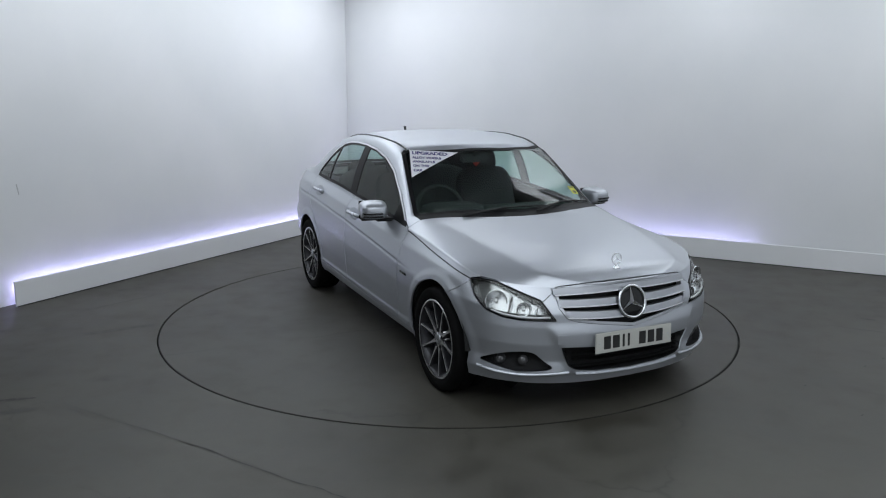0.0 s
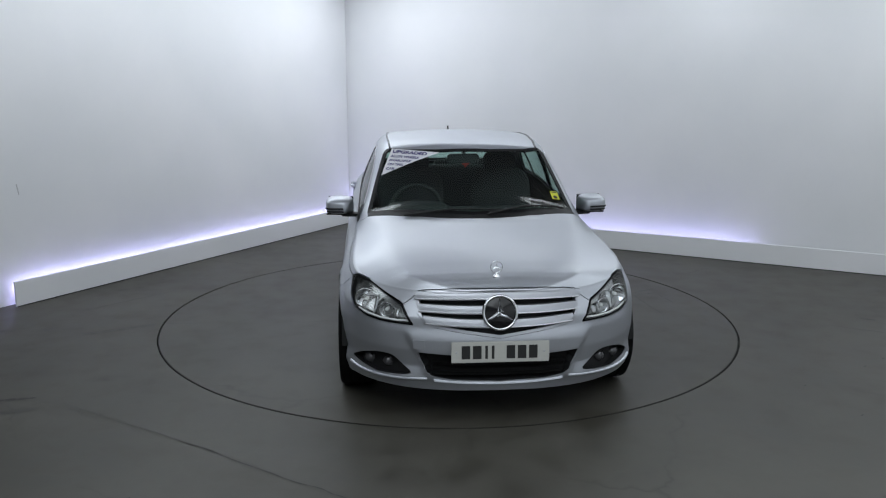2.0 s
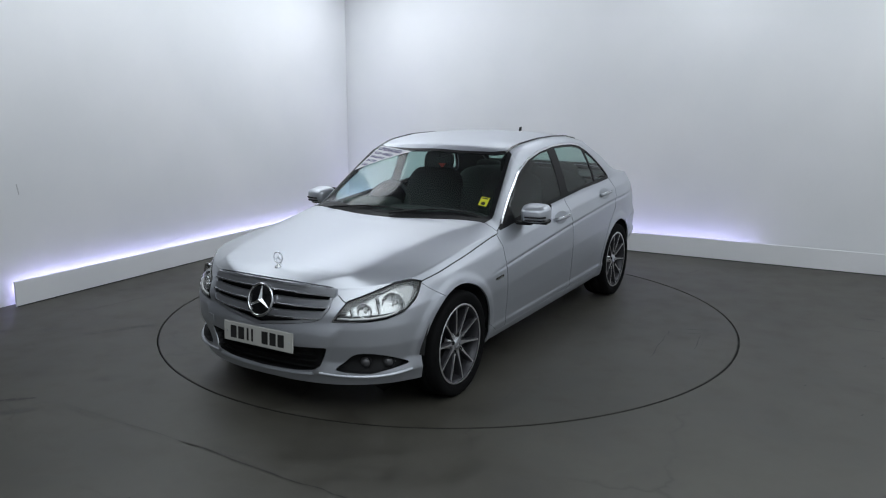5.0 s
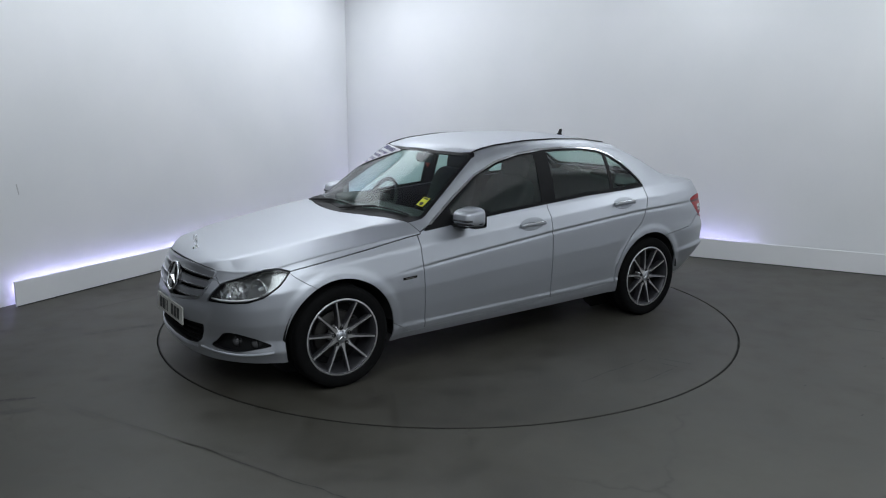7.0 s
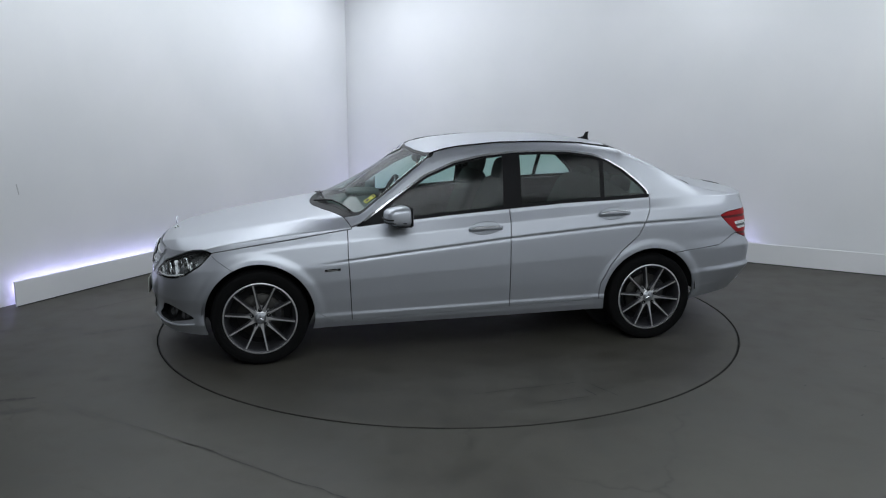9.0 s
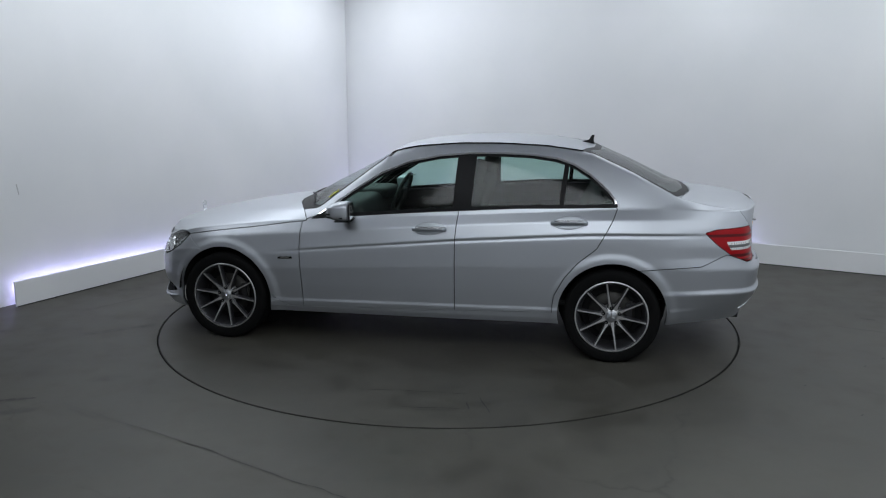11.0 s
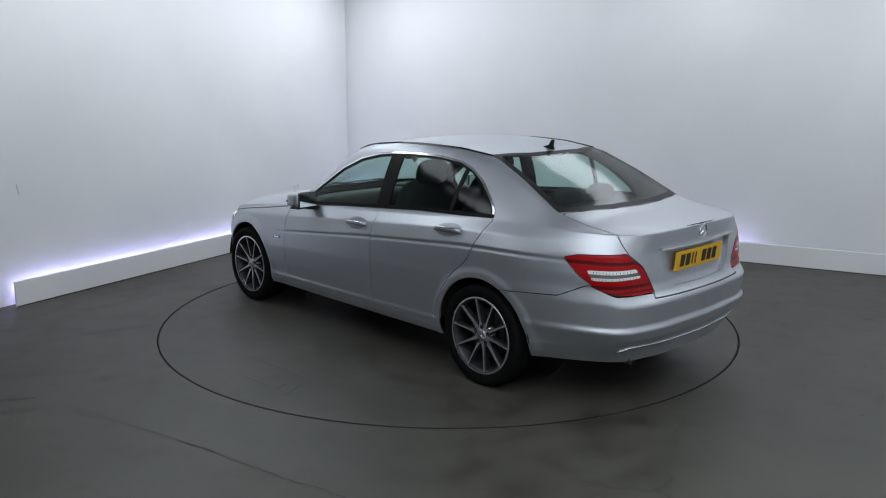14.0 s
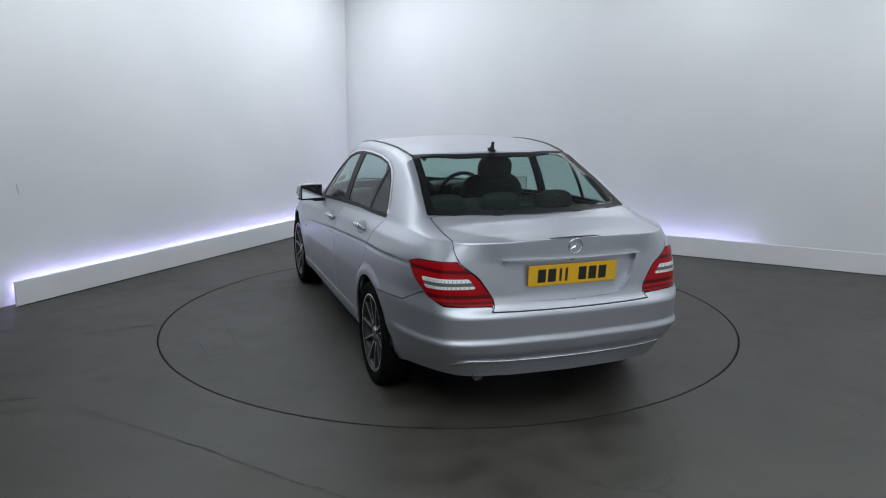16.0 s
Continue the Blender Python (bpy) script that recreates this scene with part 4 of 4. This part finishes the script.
def drop(x, y, lift=0.0):
    """The skin under or over (x, y), lifted along its normal."""
    hit, n, _, _ = TREE.ray_cast(Vector((x, y, 3)), Vector((0, 0, -1)))
    if n.z < 0:
        n = -n
    return hit + n * lift, n


for (x0, y0), (x1, y1) in (((.90, -.45), (.905, .20)), ((.935, .10), (.755, .64))):
    pts = [drop(x0 + (x1 - x0) * i / 14, y0 + (y1 - y0) * i / 14, .008)[0] for i in range(15)]
    wiper = part("wiper", tube(pts, .0055, 6), M_DARK, car, "black windscreen wiper")
    arm = [drop(x0 + .03, y0 - .02, .012)[0], drop(x0 * .7 + x1 * .3 + .015, y0 * .7 + y1 * .3, .018)[0], drop(x0 * .5 + x1 * .5, y0 * .5 + y1 * .5, .014)[0]]
    part("wiper_arm", tube(arm, .0065, 6), M_DARK, wiper)

# ---- wheels ----
SPOKES = 10


def wheel(x, y, side):
    w = part("wheel", lathe([(.222, -.10), (.226, -.09), (.214, -.08), (.205, -.03), (.212, .06), (.226, .085), (.238, .092), (.242, .096), (.240, .101), (.230, .100), (.224, .094), (.216, .08), (.208, .05), (.2, -.03)], 72), M_RIM, car,
             "dark grey ten-spoke alloy wheel with polished faces", smooth=True)
    part("rim_edge", lathe([(.232, .1005), (.241, .1022), (.2425, .098)], 72), M_POLISH, w, smooth=True)
    part("tyre", lathe([(.224, -.09), (.26, -.105), (.295, -.108), (.311, -.100), (.316, -.085), (.317, -.05), (.317, -.046), (.311, -.046), (.311, -.04), (.317, -.04), (.3175, 0), (.317, .04), (.311, .04), (.311, .046), (.317, .046),
                         (.317, .05), (.316, .085), (.311, .100), (.297, .108), (.275, .109), (.26, .106), (.247, .103), (.243, .100), (.238, .09)], 96), M_RUBBER, w, "black low-profile tyre", smooth=True)
    sv = []
    prof = [(.045, .0215, .077), (.066, .0205, .079), (.085, .0135, .081), (.11, .0105, .084), (.16, .0088, .090), (.21, .0095, .094), (.236, .013, .097)]
    for r, hw, h in prof:
        sv += [(r, h - .045, -hw * .8), (r, h - .006, -hw), (r, h, -hw * .52), (r, h, hw * .52), (r, h - .006, hw), (r, h - .045, hw * .8)]
    sf = []
    face = []
    for i in range(len(prof) - 1):
        for k in range(5):
            q = (i * 6 + k, i * 6 + k + 1, (i + 1) * 6 + k + 1, (i + 1) * 6 + k)
            (face if k == 2 else sf).append(q)
    face_v = [(a, b + .0006, c) for a, b, c in sv]
    body_me = face_me = None
    for i in range(SPOKES):
        m = Matrix.Rotation(2 * math.pi * i / SPOKES + .484, 4, "Y")
        if not body_me:
            sp = part("spoke", (sv, sf), M_RIM, w)
            fa = part("spoke_face", (face_v, face), M_POLISH, sp)
            body_me, face_me = sp.data, fa.data
        else:
            sp = new("spoke", body_me)
            sp.parent = w
            fa = new("spoke_face", face_me)
            fa.parent = sp
        sp.matrix_local = m
    part("hub", lathe([(.001, .082), (.033, .082), (.036, .078), (.058, .076), (.072, .070), (.074, .03)], 40), M_POLISH, w, smooth=True)
    hc = part("hub_cap", lathe([(.001, .089), (.028, .088), (.035, .084), (.036, .078)], 32), M_SATIN, w, smooth=True)
    part("hub_star", moved(star(.031, .004), pose(0, .088, 0, 0, 0, 90)), M_CHROME, hc)
    for i in range(5):
        a = 2 * math.pi * i / 5 + .3
        b = part("wheel_bolt", moved(lathe([(.001, -.003), (.006, -.003), (.008, .001), (.0125, .0025), (.0135, -.002)], 12), pose(.055 * math.cos(a), .0815, .053 * math.sin(a))), M_DARK, w)
    disc_ = part("brake_disc", lathe([(.07, .012), (.150, .012), (.152, .008), (.152, -.012)], 48), M_DISC, w, smooth=True)
    part("wheel_back", lathe([(.15, -.02), (.205, -.03)], 48), M_DARK, w)
    part("hub_carrier", lathe([(.001, -.03), (.14, -.03), (.2, -.06)], 48), M_DARK, w)
    part("brake_caliper", block(.07, .05, .15, .015, pose(-.115, .0, .02)), M_EXHAUST, w)
    w.matrix_local = pose(x, y * side, .3175, 0, 0, 0 if side > 0 else 180)
    return w


for x in (1.38, -1.38):
    for side in (1, -1):
        wheel(x, .772, side)
        lin_v, lin_f = [], []
        for i in range(25):
            a = math.radians(4 + 172 * i / 24)
            for yy in (.45, .855):
                lin_v.append((x + .372 * math.cos(a), yy * side, .325 + .372 * math.sin(a)))
        for i in range(24):
            lin_f.append((2 * i, 2 * i + 1, 2 * i + 3, 2 * i + 2))
        k = len(lin_v)
        lin_v += [(x + .38 * math.cos(2 * math.pi * i / 24), .45 * side, .325 + .38 * math.sin(2 * math.pi * i / 24)) for i in range(24)]
        lin_f.append(tuple(range(k, k + 24)))
        part("arch_liner", (lin_v, lin_f), M_LINER, car)
part("underbody", join(block(1.9, 1.5, .04, .01, pose(0, 0, .235)), block(.6, .9, .04, .01, pose(1.60, 0, .245)), block(.62, 1.0, .04, .01, pose(-1.78, 0, .33))), M_LINER, car, "dark underbody")

# ---- inside ----
inside = part("cabin_floor", block(2.5, 1.48, .03, .01, pose(-.4, 0, .36)), M_TRIM, car)


def padded(sx, sy, sz, m, power=.45):
    bm = bmesh.new()
    bmesh.ops.create_uvsphere(bm, u_segments=24, v_segments=14, radius=1)
    for q in bm.verts:
        q.co = Vector([math.copysign(abs(a) ** power, a) for a in q.co])
    bmesh.ops.transform(bm, matrix=m @ Matrix.Diagonal((sx / 2, sy / 2, sz / 2, 1)), verts=bm.verts)
    return bm


for y in (.36, -.36):
    seat = part("front_seat", padded(.52, .50, .20, pose(.10, y, .52, 0, -8, 0)), M_SEAT, car, "black cloth front seat", smooth=True)
    part("backrest", padded(.16, .50, .66, pose(-.27, y, .84, 0, -20, 0)), M_SEAT, seat, smooth=True)
    part("headrest", padded(.11, .27, .19, pose(-.395, y, 1.205, 0, -14, 0), .68), M_SEAT, seat, smooth=True)
    for dy in (-.06, .06):
        part("headrest_post", tube([(-.37, y + dy, 1.10), (-.40, y + dy, 1.2)], .006), M_CHROME, seat)
bench = part("rear_seat", padded(.50, 1.30, .20, pose(-.85, 0, .52, 0, -6, 0)), M_SEAT, car, "black cloth rear bench", smooth=True)
part("backrest", padded(.18, 1.30, .60, pose(-1.17, 0, .82, 0, -24, 0)), M_SEAT, bench, smooth=True)
for y in (.38, 0, -.38):
    part("headrest", padded(.10, .26, .15, pose(-1.33, y, 1.075, 0, -14, 0), .65), M_SEAT, bench, smooth=True)
part("parcel_shelf", block(.62, 1.28, .02, .005, pose(-1.62, 0, 1.035)), M_TRIM, car)
part("dashboard", join(bm_mesh(padded(.50, 1.42, .28, pose(.70, 0, .82, 0, 8, 0))), bm_mesh(padded(.28, .42, .10, pose(.56, -.36, .955)))), M_TRIM, car, "dark dashboard", smooth=True)
wheel_m = pose(.36, -.36, .93, 0, -24, 0)
steer = part("steering_wheel", ring(.185, .016, wheel_m), M_TRIM, car, "dark steering wheel", smooth=True)
part("steering_hub", join(bm_mesh(padded(.05, .16, .13, wheel_m)), block(.02, .34, .035, .008, wheel_m)), M_TRIM, steer)
part("interior_mirror", join(block(.03, .24, .07, .012, pose(.185, 0, 1.285, 0, -10, 0)), block(.02, .03, .06, .006, pose(.20, 0, 1.325, 0, -20, 0))), M_TRIM, car)
part("red_tag", block(.004, .05, .045, .001, pose(.18, .02, 1.25, 45, 0, 0)), M_TAG, car, "red paper tag behind the windscreen")
panel("headlining", p_roof, M_LINING, car, "middle", "grey headlining", shift=-.03, flange=0)

# ---- stickers on the windscreen ----
A, B, C = drop(.185, -.535, .003)[0], drop(.280, -.185, .003)[0], drop(.425, -.618, .003)[0]


def drape(mesh_v, lift):
    """Lays (u, v) points, u along the top edge and v down the side edge, on the windscreen."""
    out = []
    for u, w in mesh_v:
        q = A + (B - A) * u + (C - A) * w
        hit, n, _, _ = TREE.find_nearest(q)
        if n.z < 0:
            n = -n
        out.append(tuple(hit + n * lift))
    return out


N = 10
uv, tri = [], []
index = {}
for i in range(N + 1):
    for j in range(N + 1 - i):
        index[i, j] = len(uv)
        uv.append((i / N, j / N))
for i in range(N):
    for j in range(N - i):
        tri.append((index[i, j], index[i, j + 1], index[i + 1, j]))
        if j < N - i - 1:
            tri.append((index[i, j + 1], index[i + 1, j + 1], index[i + 1, j]))
sticker = part("windscreen_sticker", (drape(uv, .006), tri), M_STICKER, car, "white triangular sales sticker with purple writing")
AB, AC = (B - A).length, (C - A).length
for text, v0, size in (("UPGRADED", .17, .040), ("ALLOY WHEELS", .33, .028), ("AVAILABLE", .48, .028), ("ON THIS", .63, .028), ("CAR", .79, .028)):
    cu = bpy.data.curves.new("writing", "FONT")
    cu.body, cu.size, cu.offset = text, 1.0, .035
    ob = bpy.data.objects.new("writing", cu)
    scene.collection.objects.link(ob)
    me = bpy.data.meshes.new_from_object(ob.evaluated_get(bpy.context.evaluated_depsgraph_get()))
    bpy.data.objects.remove(ob)
    width = max(p.co.x for p in me.vertices)
    room_u = (1 - v0) * .86
    k = min(room_u / width, 1.55 * size / AB)
    pts = [(.045 + p.co.x * k, v0 - p.co.y * size * 1.25 / AC) for p in me.vertices]
    part("writing", (drape(pts, .0085), [tuple(p.vertices) for p in me.polygons]), M_PURPLE, sticker)
    bpy.data.meshes.remove(me)

for dx, mat, w, h in ((0, M_YELLOWSTICK, .075, .085),):
    q, n = drop(.615, .61, .003)
    m = Matrix.Translation(q) @ n.to_track_quat("Z", "X").to_matrix().to_4x4() @ pose(0, 0, 0, 0, 0, -14)
    st = part("screen_label", block(.085, .058, .002, .0005, m), mat, car, "yellow label in the corner of the windscreen")
    part("label_mark", join(moved(lathe([(.001, .002), (.016, .002), (.016, .001)], 20, "Z"), m @ pose(-.02, 0, 0)), block(.012, .04, .001, .0002, m @ pose(.03, 0, .0016))), M_INK, st)


def motions():
    car_rows, table_rows = [], []
    for t, a in TURN:
        turn = Matrix.Rotation(radians(a), 4, "Z")
        car_rows.append((t, turn @ Matrix.Translation((*CAR_OFFSET, 0))))
        table_rows.append((t, turn))
    walk(car, car_rows)
    walk(turntable, table_rows)


motions()
